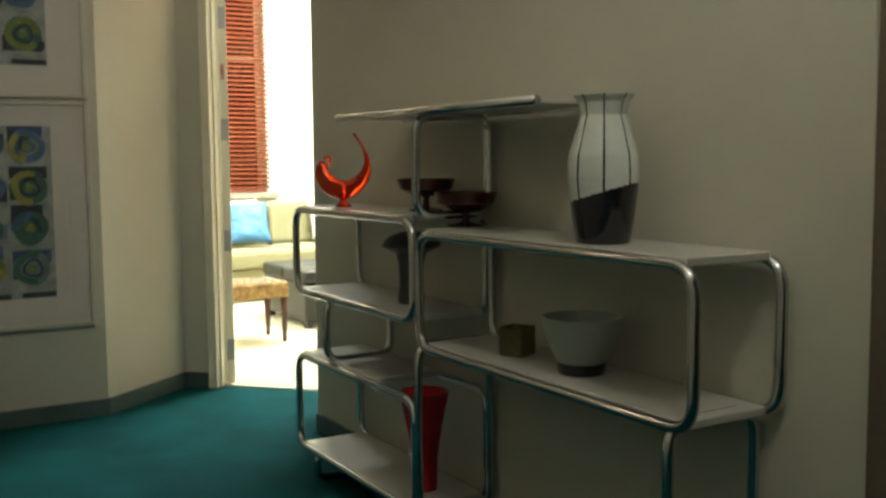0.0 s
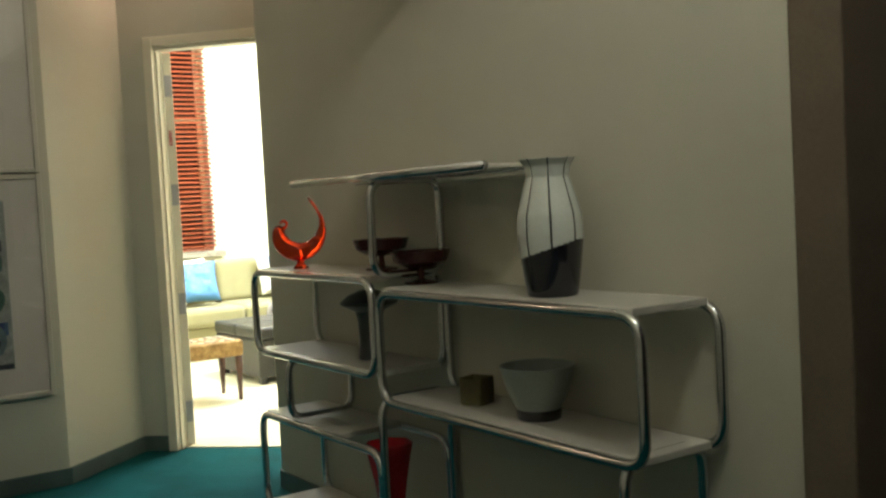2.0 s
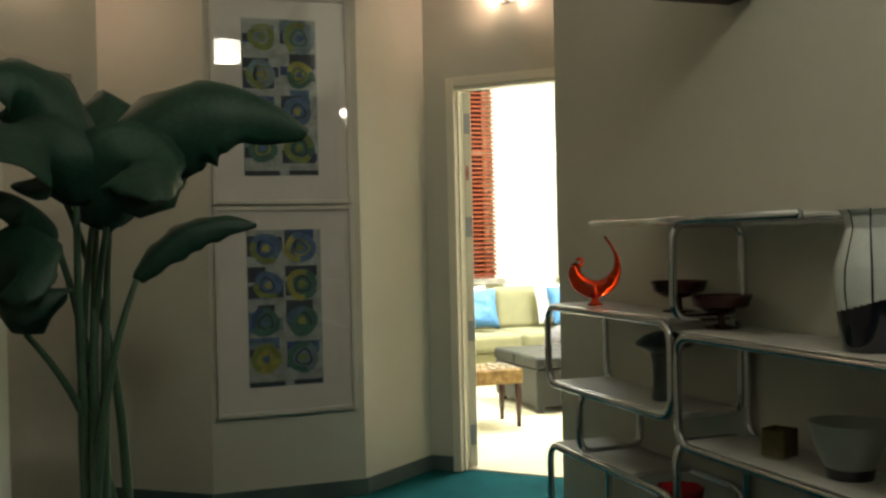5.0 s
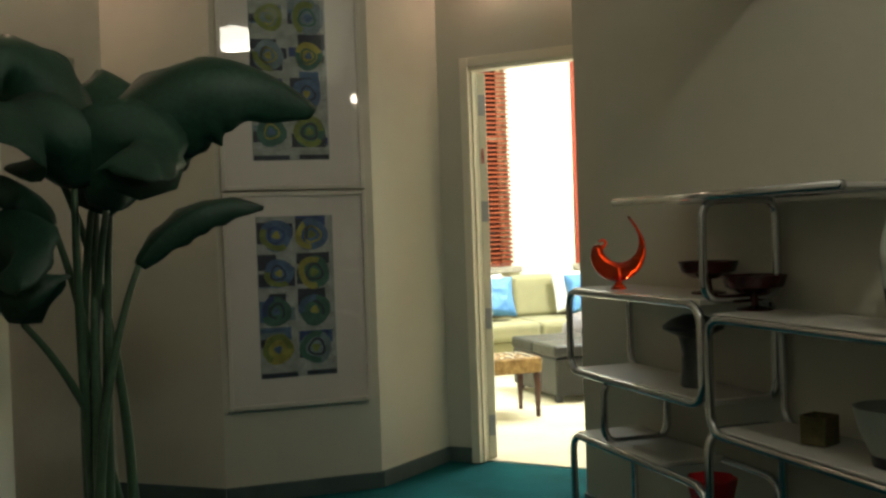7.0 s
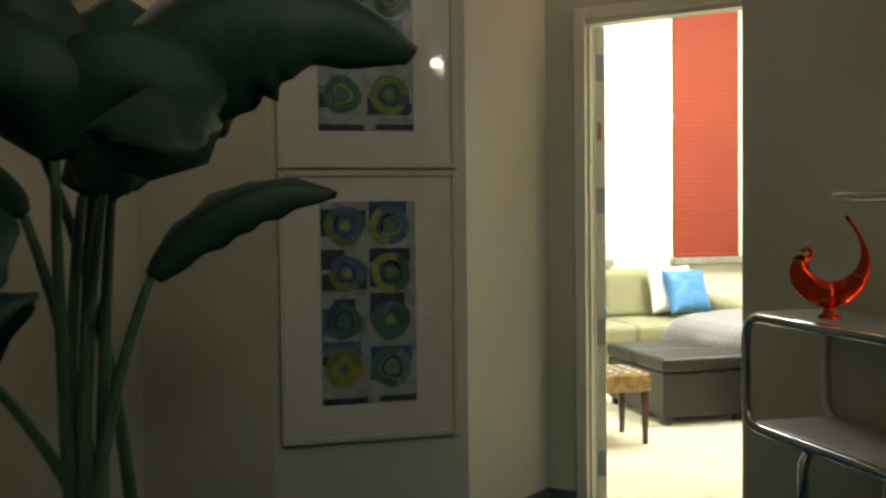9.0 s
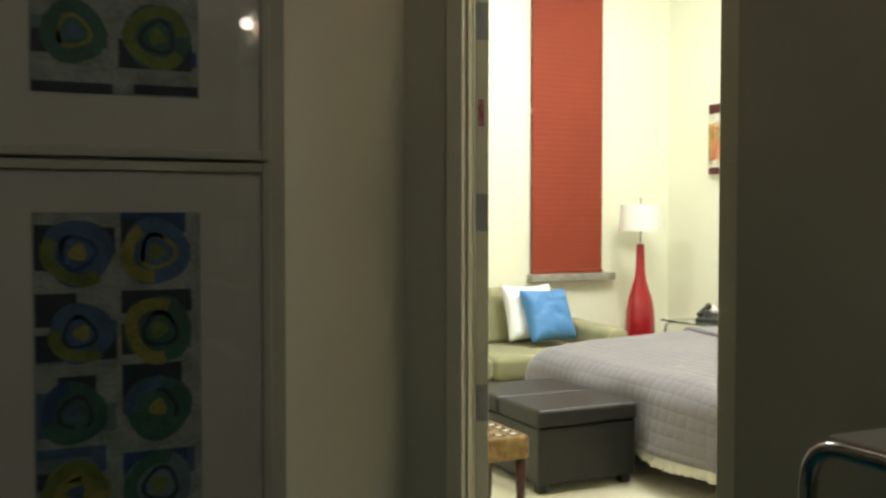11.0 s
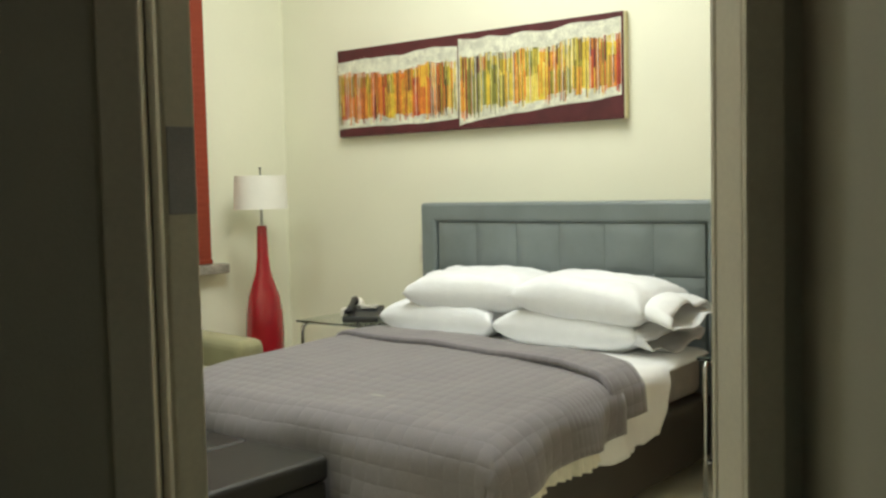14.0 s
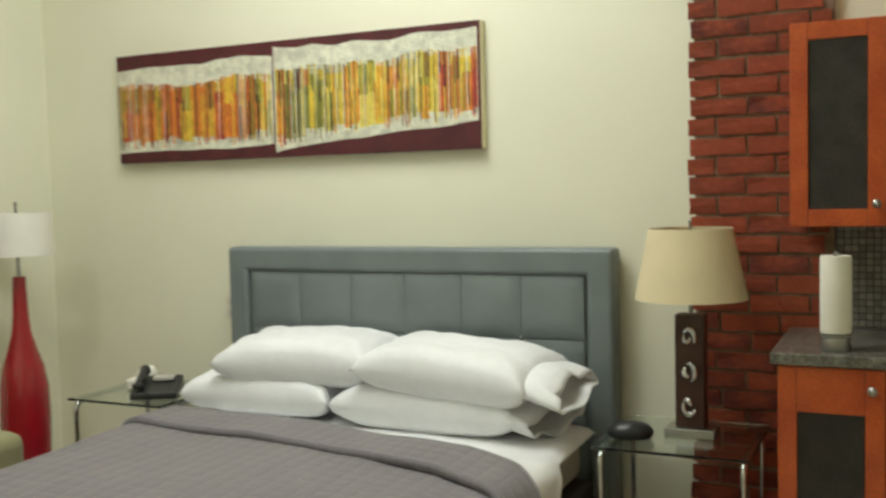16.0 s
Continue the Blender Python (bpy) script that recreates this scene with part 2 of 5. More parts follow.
def rounded(pts, r, closed=False, n=6):
    """A path with its corners rounded."""
    pts = [Vector(p) for p in pts]
    out = []
    m = len(pts)
    for i, p in enumerate(pts):
        if not closed and i in (0, m - 1):
            out.append(p)
            continue
        a, b = pts[i - 1], pts[(i + 1) % m]
        u, v = (a - p), (b - p)
        d = min(r, u.length / 2.01, v.length / 2.01)
        s, e = p + u.normalized() * d, p + v.normalized() * d
        for k in range(n + 1):
            t = k / n
            out.append(s * (1 - t) ** 2 + p * 2 * t * (1 - t) + e * t * t)
    return out


def add_tube(bm, pts, radius, closed=False, n=10, mi=0):
    pts = [Vector(p) for p in pts]
    m = len(pts)
    rad = radius if callable(radius) else (lambda k: radius)
    rings = []
    ref = None
    for i, p in enumerate(pts):
        a = pts[(i - 1) % m] if closed or i else p
        b = pts[(i + 1) % m] if closed or i < m - 1 else p
        t = (b - a).normalized()
        if ref is None:
            ref = t.orthogonal().normalized()
        ref = (ref - t * ref.dot(t)).normalized()
        side = t.cross(ref)
        r = rad(i / max(1, m - 1))
        rings.append([bm.verts.new(p + (ref * math.cos(2 * math.pi * k / n) + side * math.sin(2 * math.pi * k / n)) * r) for k in range(n)])
    pairs = list(zip(rings, rings[1:])) + ([(rings[-1], rings[0])] if closed else [])
    for q0, q1 in pairs:
        for k in range(n):
            bm.faces.new((q0[k], q0[(k + 1) % n], q1[(k + 1) % n], q1[k])).material_index = mi
    if not closed:
        bm.faces.new(rings[0]).material_index = mi
        bm.faces.new(rings[-1]).material_index = mi


def tube(name, pts, radius, material, parent=None, closed=False, n=10):
    bm = bmesh.new()
    add_tube(bm, pts, radius, closed, n)
    return finish(name, bm, material, parent, smooth=True)


def thing(name, label, category, at=(0, 0, 0), turn=0, group="", kind=""):
    o = new(name)
    o.empty_display_size = 0.1
    o.matrix_basis = pose(*at, 0, 0, turn)
    return tagged(o, label, category, group, kind)


def struct(o, label=""):
    return tagged(o, label, kind="structure")


# ---- plan: the door stands in a wall set at 45 degrees; v runs along that wall, w through it ----
Q = math.sqrt(0.5)


def vw(v, w):
    return ((w + v) * Q, (w - v) * Q)


def dw(v, w):
    """A place on the door wall: v along it, w through it from its front face."""
    return vw(v, -0.2365 + SLOPE * (v + 0.05) + w)


def mirror(p, mid=-1.153):
    return (2 * mid - p[0], p[1])


V0, V1 = -0.18, 0.82   # recess sides
SLOPE, THICK = -0.0225, 0.085  # the door wall leans a little off 45 degrees
WF, WB = 0.0, THICK
D0, D1, DH = 0.011, 0.740, 2.12           # door opening
PICY, SHX = -0.42, -0.05                  # picture wall and shelf wall
SX1, SY1, RX0, RY0 = 3.50, 3.53, -1.6, -1.9  # bedroom walls
c1, c2 = (-0.774, PICY), dw(V0, WF)
c3, c4 = dw(V1, WF), (SHX, SHX - V1 / Q)

c4l = (-2.36, c4[1] - 0.02)

# floors and ceiling
struct(prism("floor_hall", [(-3.6, -7.2), (0.9, -7.2), (0.9, c4[1]), dw(V1 + 0.15, WF + 0.06), dw(V1, WF + 0.06), dw(V0, WF + 0.06), (-0.6, 0.9), (-3.6, 0.9)], -0.12, 0.0, TEAL), "teal cut-pile carpet of the hall")
struct(prism("floor_bedroom", [dw(V0, WF + 0.06), dw(V1 + 0.15, WF + 0.06), (0.9, RY0), (SX1 + 0.2, RY0), (SX1 + 0.2, SY1 + 0.2), (-0.6, SY1 + 0.2), (-0.6, 0.9)], -0.12, 0.006, CREAM), "cream carpet of the bedroom")
struct(box("ceiling", (-3.8, -7.4, CEIL), (SX1 + 0.4, SY1 + 0.4, CEIL + 0.15), CEIL_PAINT, bevel=0), "plain white plaster ceiling")

# hall walls
T = 0.14
struct(prism("wall_shelf", [c4, (SHX, -3.94), (SHX + T, -3.94), (SHX + T, c4[1] - 0.06)], 0, CEIL, HALL_PAINT), "warm grey-white painted wall behind the chrome shelf")
struct(prism("wall_recess_near", [c3, c4, (SHX + T, c4[1] - 0.06), dw(V1 + 0.12, WF)], 0, CEIL, HALL_PAINT), "painted side of the door recess")
struct(prism("wall_recess_far", [c1, c2, dw(V0 - 0.12, WF), (c1[0] - 0.06, PICY + T)], 0, CEIL, HALL_PAINT), "painted side of the door recess")
m1 = mirror(c1)
struct(prism("wall_pictures", [m1, c1, (c1[0] - 0.06, PICY + T), (m1[0] + 0.06, PICY + T)], 0, CEIL, HALL_PAINT), "painted wall with the framed prints")
struct(prism("wall_left_recess", [mirror(c2), m1, (m1[0] + 0.06, PICY + T), mirror(dw(V0 - 0.12, WF))], 0, CEIL, HALL_PAINT), "painted side of the second recess")
struct(prism("wall_left_door", [mirror(c3), mirror(c2), mirror(dw(V0, WB)), mirror(dw(V1, WB))], 0, CEIL, HALL_PAINT), "painted wall of the second recess")
struct(prism("wall_left_recess_near", [c4l, mirror(c3), mirror(dw(V1 + 0.12, WF)), (c4l[0] - T, c4[1] - 0.06)], 0, CEIL, HALL_PAINT), "painted side of the second recess")
struct(prism("wall_left", [(c4l[0], -7.0), c4l, (c4l[0] - T, c4[1] - 0.06), (c4l[0] - T, -7.0)], 0, CEIL, HALL_PAINT), "painted hall wall")
# Next four walls: darkness of side room and unseen hall is in their colour.
struct(box("wall_hall_end", (-3.0, -7.14, 0), (0.9, -7.0, CEIL), UNLIT_DARK, bevel=0), "unseen end wall of the hall, lack of light put into its near-black colour")
struct(box("wall_side_room", (0.75, -7.0, 0), (0.9, -3.94, CEIL), UNLIT_DARK, bevel=0), "side room wall, its unlit darkness put into the colour")
struct(box("wall_side_return", (SHX + T, -4.0, 0), (0.75, -3.86, CEIL), UNLIT_DARK, bevel=0), "wall of the unlit side room")
struct(box("wall_hall_south", (SHX, -7.0, 0), (SHX + T, -5.1, CEIL), UNLIT_DARK, bevel=0), "unseen hall wall past the dark doorway, shade put into its near-black colour")
struct(box("wall_over_dark_door", (SHX, -5.1, 2.7), (SHX + T, -3.94, CEIL), HALL_PAINT, bevel=0), "painted wall over the dark doorway")
struct(box("trim_dark_door", (SHX - 0.03, -4.07, 0), (SHX + T, -3.943, 2.7), mat("brown_trim", (0.14, 0.11, 0.08), 0.5, var=0.15), bevel=0.006), "brown painted casing of the dark doorway")

# the 45-degree wall with the door opening
bm = bmesh.new()
for a, b, z0, z1 in ((V0, D0 - 0.02, 0, CEIL), (D1 + 0.02, V1, 0, CEIL), (D0 - 0.02, D1 + 0.02, DH + 0.001, CEIL)):
    add_prism(bm, [dw(a, WF), dw(b, WF), dw(b, WB), dw(a, WB)], z0, z1)
struct(finish("wall_door", bm, HALL_PAINT), "painted wall round the open bedroom door")
bm = bmesh.new()
for a, b, z0, z1 in ((D0 - 0.05, D0, 0, DH + 0.05), (D1, D1 + 0.05, 0, DH + 0.05), (D0, D1, DH, DH + 0.05)):
    add_prism(bm, [dw(a, WF - 0.016), dw(b, WF - 0.016), dw(b, WF - 0.001), dw(a, WF - 0.001)], z0, z1)
    add_prism(bm, [dw(a, WB + 0.001), dw(b, WB + 0.001), dw(b, WB + 0.016), dw(a, WB + 0.016)], z0, z1)
for a, b in ((D0 - 0.018, D0 - 0.001), (D1 + 0.001, D1 + 0.018)):
    add_prism(bm, [dw(a, WF + 0.0005), dw(b, WF + 0.0005), dw(b, WB - 0.0005), dw(a, WB - 0.0005)], 0, DH - 0.001)
add_prism(bm, [dw(D0 + 0.001, WF + 0.02), dw(D0 + 0.010, WF + 0.02), dw(D0 + 0.010, WF + 0.05), dw(D0 + 0.001, WF + 0.05)], 0, DH - 0.02)
add_prism(bm, [dw(D0, WF + 0.0005), dw(D1, WF + 0.0005), dw(D1, WB - 0.0005), dw(D0, WB - 0.0005)], DH - 0.018, DH - 0.001)
struct(finish("trim_door_frame", bm, TRIM, bevel=0.003), "cream painted door frame and casing")

# baseboards
bm = bmesh.new()


def skirting(bm, p, q, h=0.08, t=0.012):
    p, q = Vector(p), Vector(q)
    d = (q - p).normalized()
    n = Vector((d.y, -d.x)) * t
    add_prism(bm, [p, q, q + n, p + n], 0.0, h)


for p, q in ((c1, c2), (c2, dw(D0 - 0.05, WF)), (m1, c1), (mirror(c2), m1), (dw(D1 + 0.05, WF), c3), (c3, c4), (c4, (SHX, -3.94)), (c4l, mirror(c3)), ((c4l[0], -7.0), c4l)):
    skirting(bm, p, q)
struct(finish("baseboard", bm, BASEB, bevel=0.003), "dark green-grey vinyl baseboard")

# bedroom walls with two window openings
WIN = [(0.86, 1.56), (2.24, 2.86)]
WZ0, WZ1 = 0.90, 3.35
bm = bmesh.new()
xs = [-0.75, WIN[0][0], WIN[0][1], WIN[1][0], WIN[1][1], SX1 + 0.2]
for i in range(5):
    if i % 2 == 0:
        add_box(bm, (xs[i], SY1, 0), (xs[i + 1], SY1 + 0.22, CEIL))
    else:
        add_box(bm, (xs[i], SY1, 0), (xs[i + 1], SY1 + 0.22, WZ0))
        add_box(bm, (xs[i], SY1, WZ1), (xs[i + 1], SY1 + 0.22, CEIL))
struct(finish("wall_windows", bm, ROOM_PAINT), "pale cream wall with two tall windows")
struct(box("wall_headboard", (SX1, RY0, 0), (SX1 + 0.2, SY1, CEIL), ROOM_PAINT, bevel=0), "pale cream wall behind the bed")
struct(box("wall_bedroom_west", (-0.75, 0.6, 0), (-0.6, SY1, CEIL), ROOM_PAINT, bevel=0), "pale cream bedroom wall")
struct(prism("wall_bedroom_corner", [(-0.75, 0.6), (-0.6, 0.6), dw(V0 - 0.12, WB), dw(V0, WB), dw(V0 - 0.12, WF)], 0, CEIL, ROOM_PAINT), "pale cream bedroom wall")
struct(prism("wall_bedroom_corner_south", [dw(V1, WB), dw(V1 + 0.12, WF), (0.9, RY0 + 0.14), (1.0, RY0 + 0.14)], 0, CEIL, ROOM_PAINT), "pale cream bedroom wall")
struct(box("wall_bedroom_south", (0.85, RY0 - 0.1, 0), (SX1 + 0.2, RY0, CEIL), ROOM_PAINT, bevel=0), "pale cream bedroom wall")
bm = bmesh.new()
add_box(bm, (SX1 - 0.012, 0.27, 0), (SX1, SY1, 0.1))
add_box(bm, (-0.6, SY1 - 0.012, 0), (SX1 - 0.012, SY1, 0.1))
struct(finish("baseboard_bedroom", bm, TRIM, bevel=0.003), "cream baseboard of the bedroom")
NIGHT = mat("night_pane", (0.012, 0.013, 0.016), 0.05, var=0.1, bump=0)
for k, (a, b) in enumerate(WIN):
    w = thing("window_%d" % (k + 1), "tall white-framed window with dark night panes", "window", kind="structure")
    box("pane", (a, SY1 + 0.16, WZ0), (b, SY1 + 0.166, WZ1), NIGHT, w, 0)
    bm = bmesh.new()
    for lo, hi in (((a, SY1 + 0.12, WZ0), (a + 0.04, SY1 + 0.158, WZ1)), ((b - 0.04, SY1 + 0.12, WZ0), (b, SY1 + 0.158, WZ1)), ((a + 0.04, SY1 + 0.12, WZ1 - 0.05), (b - 0.04, SY1 + 0.158, WZ1)), ((a + 0.04, SY1 + 0.12, 2.1), (b - 0.04, SY1 + 0.158, 2.15))):
        add_box(bm, lo, hi)
    finish("frame", bm, TRIM, w, bevel=0.004)
    box("sill", (a - 0.03, SY1 - 0.075, WZ0 - 0.055), (b + 0.09, SY1 + 0.12, WZ0), STONE, w, 0.006)

# ---- bedroom door leaf, open into the room ----
HINGE = mat("satin_hinge", (0.40, 0.40, 0.42), 0.45, 0.3, var=0.15, fine=300)
leaf_door = thing("door_leaf", "cream painted bedroom door standing open on steel hinges", "door", (-0.051, -0.126, 0.012), 180 - 90 - 15)
box("leaf", (-0.004, 0.0, 0), (0.70, 0.042, DH - 0.03), TRIM, leaf_door, 0.003)
for z in (1.921, 1.345, 0.764, 0.182):
    h = box("hinge", (-0.0075, 0.003, z - 0.062), (-0.0042, 0.04, z + 0.05), HINGE, leaf_door, 0.001)
    h["label"] = "steel hinge plate"
box("sticker", (-0.0065, 0.016, 1.60), (-0.0045, 0.034, 1.68), mat("red_sticker", (0.30, 0.02, 0.02), 0.5, second=(0.55, 0.3, 0.28), scale=60, var=0.3), leaf_door, 0.0005)

# second, closed door in the far recess
d2 = thing("door_2", "closed grey-brown door with painted casing in the far recess", "door", kind="structure")
GREYDOOR = mat("grey_brown_door", (0.52, 0.48, 0.41), 0.5, var=0.1, scale=4)
prism("leaf", [mirror(dw(D0 + 0.01, WF - 0.004)), mirror(dw(D1 - 0.01, WF - 0.004)), mirror(dw(D1 - 0.01, WF - 0.001)), mirror(dw(D0 + 0.01, WF - 0.001))], 0.01, DH - 0.01, GREYDOOR, d2)
bm = bmesh.new()
for a, b, z0, z1 in ((D0 - 0.05, D0, 0, DH + 0.05), (D1, D1 + 0.05, 0, DH + 0.05), (D0, D1, DH, DH + 0.05)):
    add_prism(bm, [mirror(dw(a, WF - 0.02)), mirror(dw(b, WF - 0.02)), mirror(dw(b, WF - 0.001)), mirror(dw(a, WF - 0.001))], z0, z1)
finish("casing", bm, GREYDOOR, d2, bevel=0.003)


# ---- hall: framed prints ----
PR = [mat("print_%s" % n, c, 0.7, var=0.35, scale=18, bump=0.1) for n, c in (
    ("dark", (0.025, 0.035, 0.05)), ("navy", (0.03, 0.06, 0.16)), ("blue", (0.06, 0.12, 0.21)), ("green", (0.04, 0.12, 0.085)),
    ("lime", (0.15, 0.19, 0.04)), ("yellow", (0.26, 0.25, 0.05)), ("sky", (0.13, 0.19, 0.21)), ("pale", (0.27, 0.30, 0.27)))]


def add_ring(bm, cx, cz, r0, r1, y, mi, n=28, wob=0.0, a0=0.0, a1=2 * math.pi, rnd=random):
    seg = [a0 + (a1 - a0) * k / n for k in range(n + 1)]
    ph = rnd.random() * 6
    q = [(1 + wob * math.sin(3 * a + ph)) for a in seg]
    o = [bm.verts.new((cx + r1 * w * math.cos(a), y, cz + r1 * w * math.sin(a))) for a, w in zip(seg, q)]
    i = [bm.verts.new((cx + r0 * w * math.cos(a), y, cz + r0 * w * math.sin(a))) for a, w in zip(seg, q)]
    for k in range(n):
        bm.faces.new((o[k], o[k + 1], i[k + 1], i[k])).material_index = mi


def add_quad(bm, x0, x1, z0, z1, y, mi):
    bm.faces.new([bm.verts.new(p) for p in ((x0, y, z0), (x1, y, z0), (x1, y, z1), (x0, y, z1))]).material_index = mi


def print_sheet(parent, x0, x1, z0, z1, y, seed):
    rnd = random.Random(seed)
    bm = bmesh.new()
    cw, ch = (x1 - x0) / 2, (z1 - z0) / 4.25
    add_quad(bm, x0, x1, z0, z1, y, 7)
    lay = 0.0003
    for r in range(4):
        for c in range(2):
            cx, cz = x0 + cw * (c + 0.5), z1 - ch * (r + 0.5)
            # dark and blue blocks behind the fruit-like rings
            for k in range(4):
                h = ch * rnd.uniform(0.18, 0.42)
                zc = cz + rnd.uniform(-0.42, 0.25) * ch
                xa = x0 + cw * c + rnd.choice((0.0, 0.0, 0.25)) * cw + 0.004
                add_quad(bm, xa, min(x0 + cw * (c + 1) - 0.006, xa + cw * rnd.uniform(0.4, 0.95)), max(z0, zc), min(z1, zc + h), y - lay * (k + 1), rnd.choice((0, 0, 1, 2, 6, 0)))
            rr = min(cw, ch) * rnd.uniform(0.36, 0.44)
            dx = rnd.uniform(-0.06, 0.06) * cw
            a, b, e = (rnd.choice((4, 5, 4, 3)), rnd.choice((2, 3, 6, 5)), rnd.choice((1, 0, 3, 5))) if r != 2 else (rnd.choice((1, 2)), rnd.choice((2, 3)), 0)
            add_ring(bm, cx + dx, cz, 0.0, rr, y - lay * 6, b, wob=0.05, rnd=rnd)
            add_ring(bm, cx + dx, cz, rr * 0.62, rr, y - lay * 7, a, wob=0.06, a0=rnd.random() * 3, a1=3 + rnd.random() * 4, rnd=rnd)
            add_ring(bm, cx + dx * 0.5, cz, rr * 0.42, rr * 0.55, y - lay * 8, e, wob=0.1, a0=rnd.random() * 6, a1=8 + rnd.random() * 3, rnd=rnd)
            add_ring(bm, cx + dx, cz, 0, rr * 0.25, y - lay * 9, rnd.choice((5, 4, 2)), wob=0.15, rnd=rnd)
    add_quad(bm, x0 + 0.004, x0 + cw * 0.95, z0, z0 + 0.024, y - lay * 5, 0)
    add_quad(bm, x0 + cw * 1.2, x1 - 0.004, z0 + 0.004, z0 + 0.026, y - lay * 5, 0)
    o = finish("print", bm, PR, parent)
    o["label"] = "printed rings in blue, green and yellow"
    return o


PX0, PX1, FH = -1.505, -0.818, 1.033
for k in range(3):
    z0 = 0.442 + FH * k
    z1 = z0 + FH - 0.008
    p = thing("framed_print", "white-framed print of blue, green and yellow ring shapes", "picture", group="stacked framed prints")
    bm = bmesh.new()
    for lo, hi in (((PX0, -0.455, z0), (PX0 + 0.022, PICY - 0.001, z1)), ((PX1 - 0.022, -0.455, z0), (PX1, PICY - 0.001, z1)), ((PX0 + 0.022, -0.455, z0), (PX1 - 0.022, PICY - 0.001, z0 + 0.022)), ((PX0 + 0.022, -0.455, z1 - 0.022), (PX1 - 0.022, PICY - 0.001, z1))):
        add_box(bm, lo, hi)
    finish("frame", bm, WHITEFR, p, bevel=0.003)
    box("mat_board", (PX0 + 0.022, -0.440, z0 + 0.022), (PX1 - 0.022, PICY - 0.002, z1 - 0.022), MATBOARD, p, 0)
    print_sheet(p, -1.352, -0.985, z0 + 0.140, z0 + 0.908, -0.4405, 11 + k)
    g = box("glazing", (PX0 + 0.022, -0.4502, z0 + 0.022), (PX1 - 0.022, -0.4480, z1 - 0.022), glass("picture_glass", (1, 1, 1), 0.0), p, 0)
    g.visible_shadow = False

# ---- hall: wall sconces ----


def sconce(at, turn):
    s = thing("wall_sconce", "square frosted glass wall sconce, lit warm, with a steel plate", "wall lamp", at, turn, "wall sconces")
    box("plate", (-0.05, -0.012, -0.08), (0.05, -0.001, 0.04), STEEL, s, 0.003)
    bm = bmesh.new()
    for lo, hi in (((-0.062, -0.105, -0.065), (0.062, -0.10, 0.065)), ((-0.045, -0.10, 0.060), (0.045, -0.014, 0.065)), ((-0.045, -0.10, -0.065), (0.045, -0.014, -0.060))):
        add_box(bm, lo, hi)
    finish("shade", bm, SCONCE, s, bevel=0.002)
    box("arm", (-0.012, -0.101, -0.075), (0.012, -0.010, -0.066), STEEL, s, 0.002)


sconce((*dw(0.345, WF), 2.62), -46)
sconce((*mirror(dw(0.38, WF)), 2.62), 46)

wl = thing("wall_lamp", "white ceramic drum lamp on a dark wooden wall bracket, lit", "wall lamp", (SHX, -2.6, 2.06))
box("bracket", (-0.29, -0.075, -0.03), (-0.001, 0.075, 0.0), DARKWOOD, wl, 0.004)
box("back_board", (-0.03, -0.075, 0.0005), (-0.001, 0.075, 0.36), DARKWOOD, wl, 0.004)
bm = bmesh.new()
prof = [(0.065, 0.085), (0.075, 0.098), (0.10, 0.085), (0.125, 0.04), (0.130, 0.0), (0.125, -0.04), (0.10, -0.085), (0.06, -0.1), (0.0005, -0.1)]
add_lathe(bm, prof, (0, 0, 0), 36, cap=False)
bmesh.ops.rotate(bm, verts=bm.verts, matrix=Matrix.Rotation(radians(90), 3, "Y") @ Matrix.Rotation(radians(180), 3, "X"))
bmesh.ops.rotate(bm, verts=bm.verts, matrix=Matrix.Rotation(radians(-8), 3, "Z"))
bmesh.ops.translate(bm, verts=bm.verts, vec=(-0.165, 0, 0.132))
finish("drum", bm, CERAMIC_W, wl, smooth=True)
bm = bmesh.new()
bmesh.ops.create_uvsphere(bm, u_segments=16, v_segments=10, radius=0.045)
bmesh.ops.translate(bm, verts=bm.verts, vec=(-0.215, 0.0, 0.135))
finish("bulb", bm, BULB, wl, smooth=True)

# ---- hall: chrome shelf unit ----
shelf = thing("shelf_unit", "chrome tube shelf unit with pale laminate boards against the wall", "shelf")
XF, XB, TR = -0.335, -0.075, 0.0135
YL, YM, YR = -1.685, -2.60, -3.73


def loop_yz(x, y0, y1, z0, z1):
    tube("tube", rounded([(x, y0, z0), (x, y1, z0), (x, y1, z1), (x, y0, z1)], 0.07, True), TR, CHROME, shelf, True)


def board(y0, y1, z, x0=XF + 0.008, x1=XB - 0.004):
    box("board", (x0, min(y0, y1), z - 0.004), (x1, max(y0, y1), z + 0.015), SHELF, shelf, 0.003)


Z1L, Z2L, Z1R, Z2R = 1.005, 0.700, 0.968, 0.628
for x in (XF, XB):
    loop_yz(x, YL, YM + 0.015, Z2L, Z1L)
    loop_yz(x, YM - 0.02, YR, Z2R, Z1R)
    loop_yz(x, YL, YM + 0.015, 0.105, 0.455)
board(YL - 0.03, YM + 0.03, Z1L)
board(YL - 0.03, YM + 0.03, Z2L)
board(YM - 0.03, YR + 0.03, Z1R)
board(YM - 0.03, YR + 0.03, Z2R)
board(YL - 0.03, YM + 0.30, 0.455)
board(YL - 0.03, YM + 0.03, 0.105)


def loop_xz(y, z0, z1, r=0.06):
    tube("tube", rounded([(XF, y, z0), (XB, y, z0), (XB, y, z1), (XF, y, z1)], r, True), TR, CHROME, shelf, True)


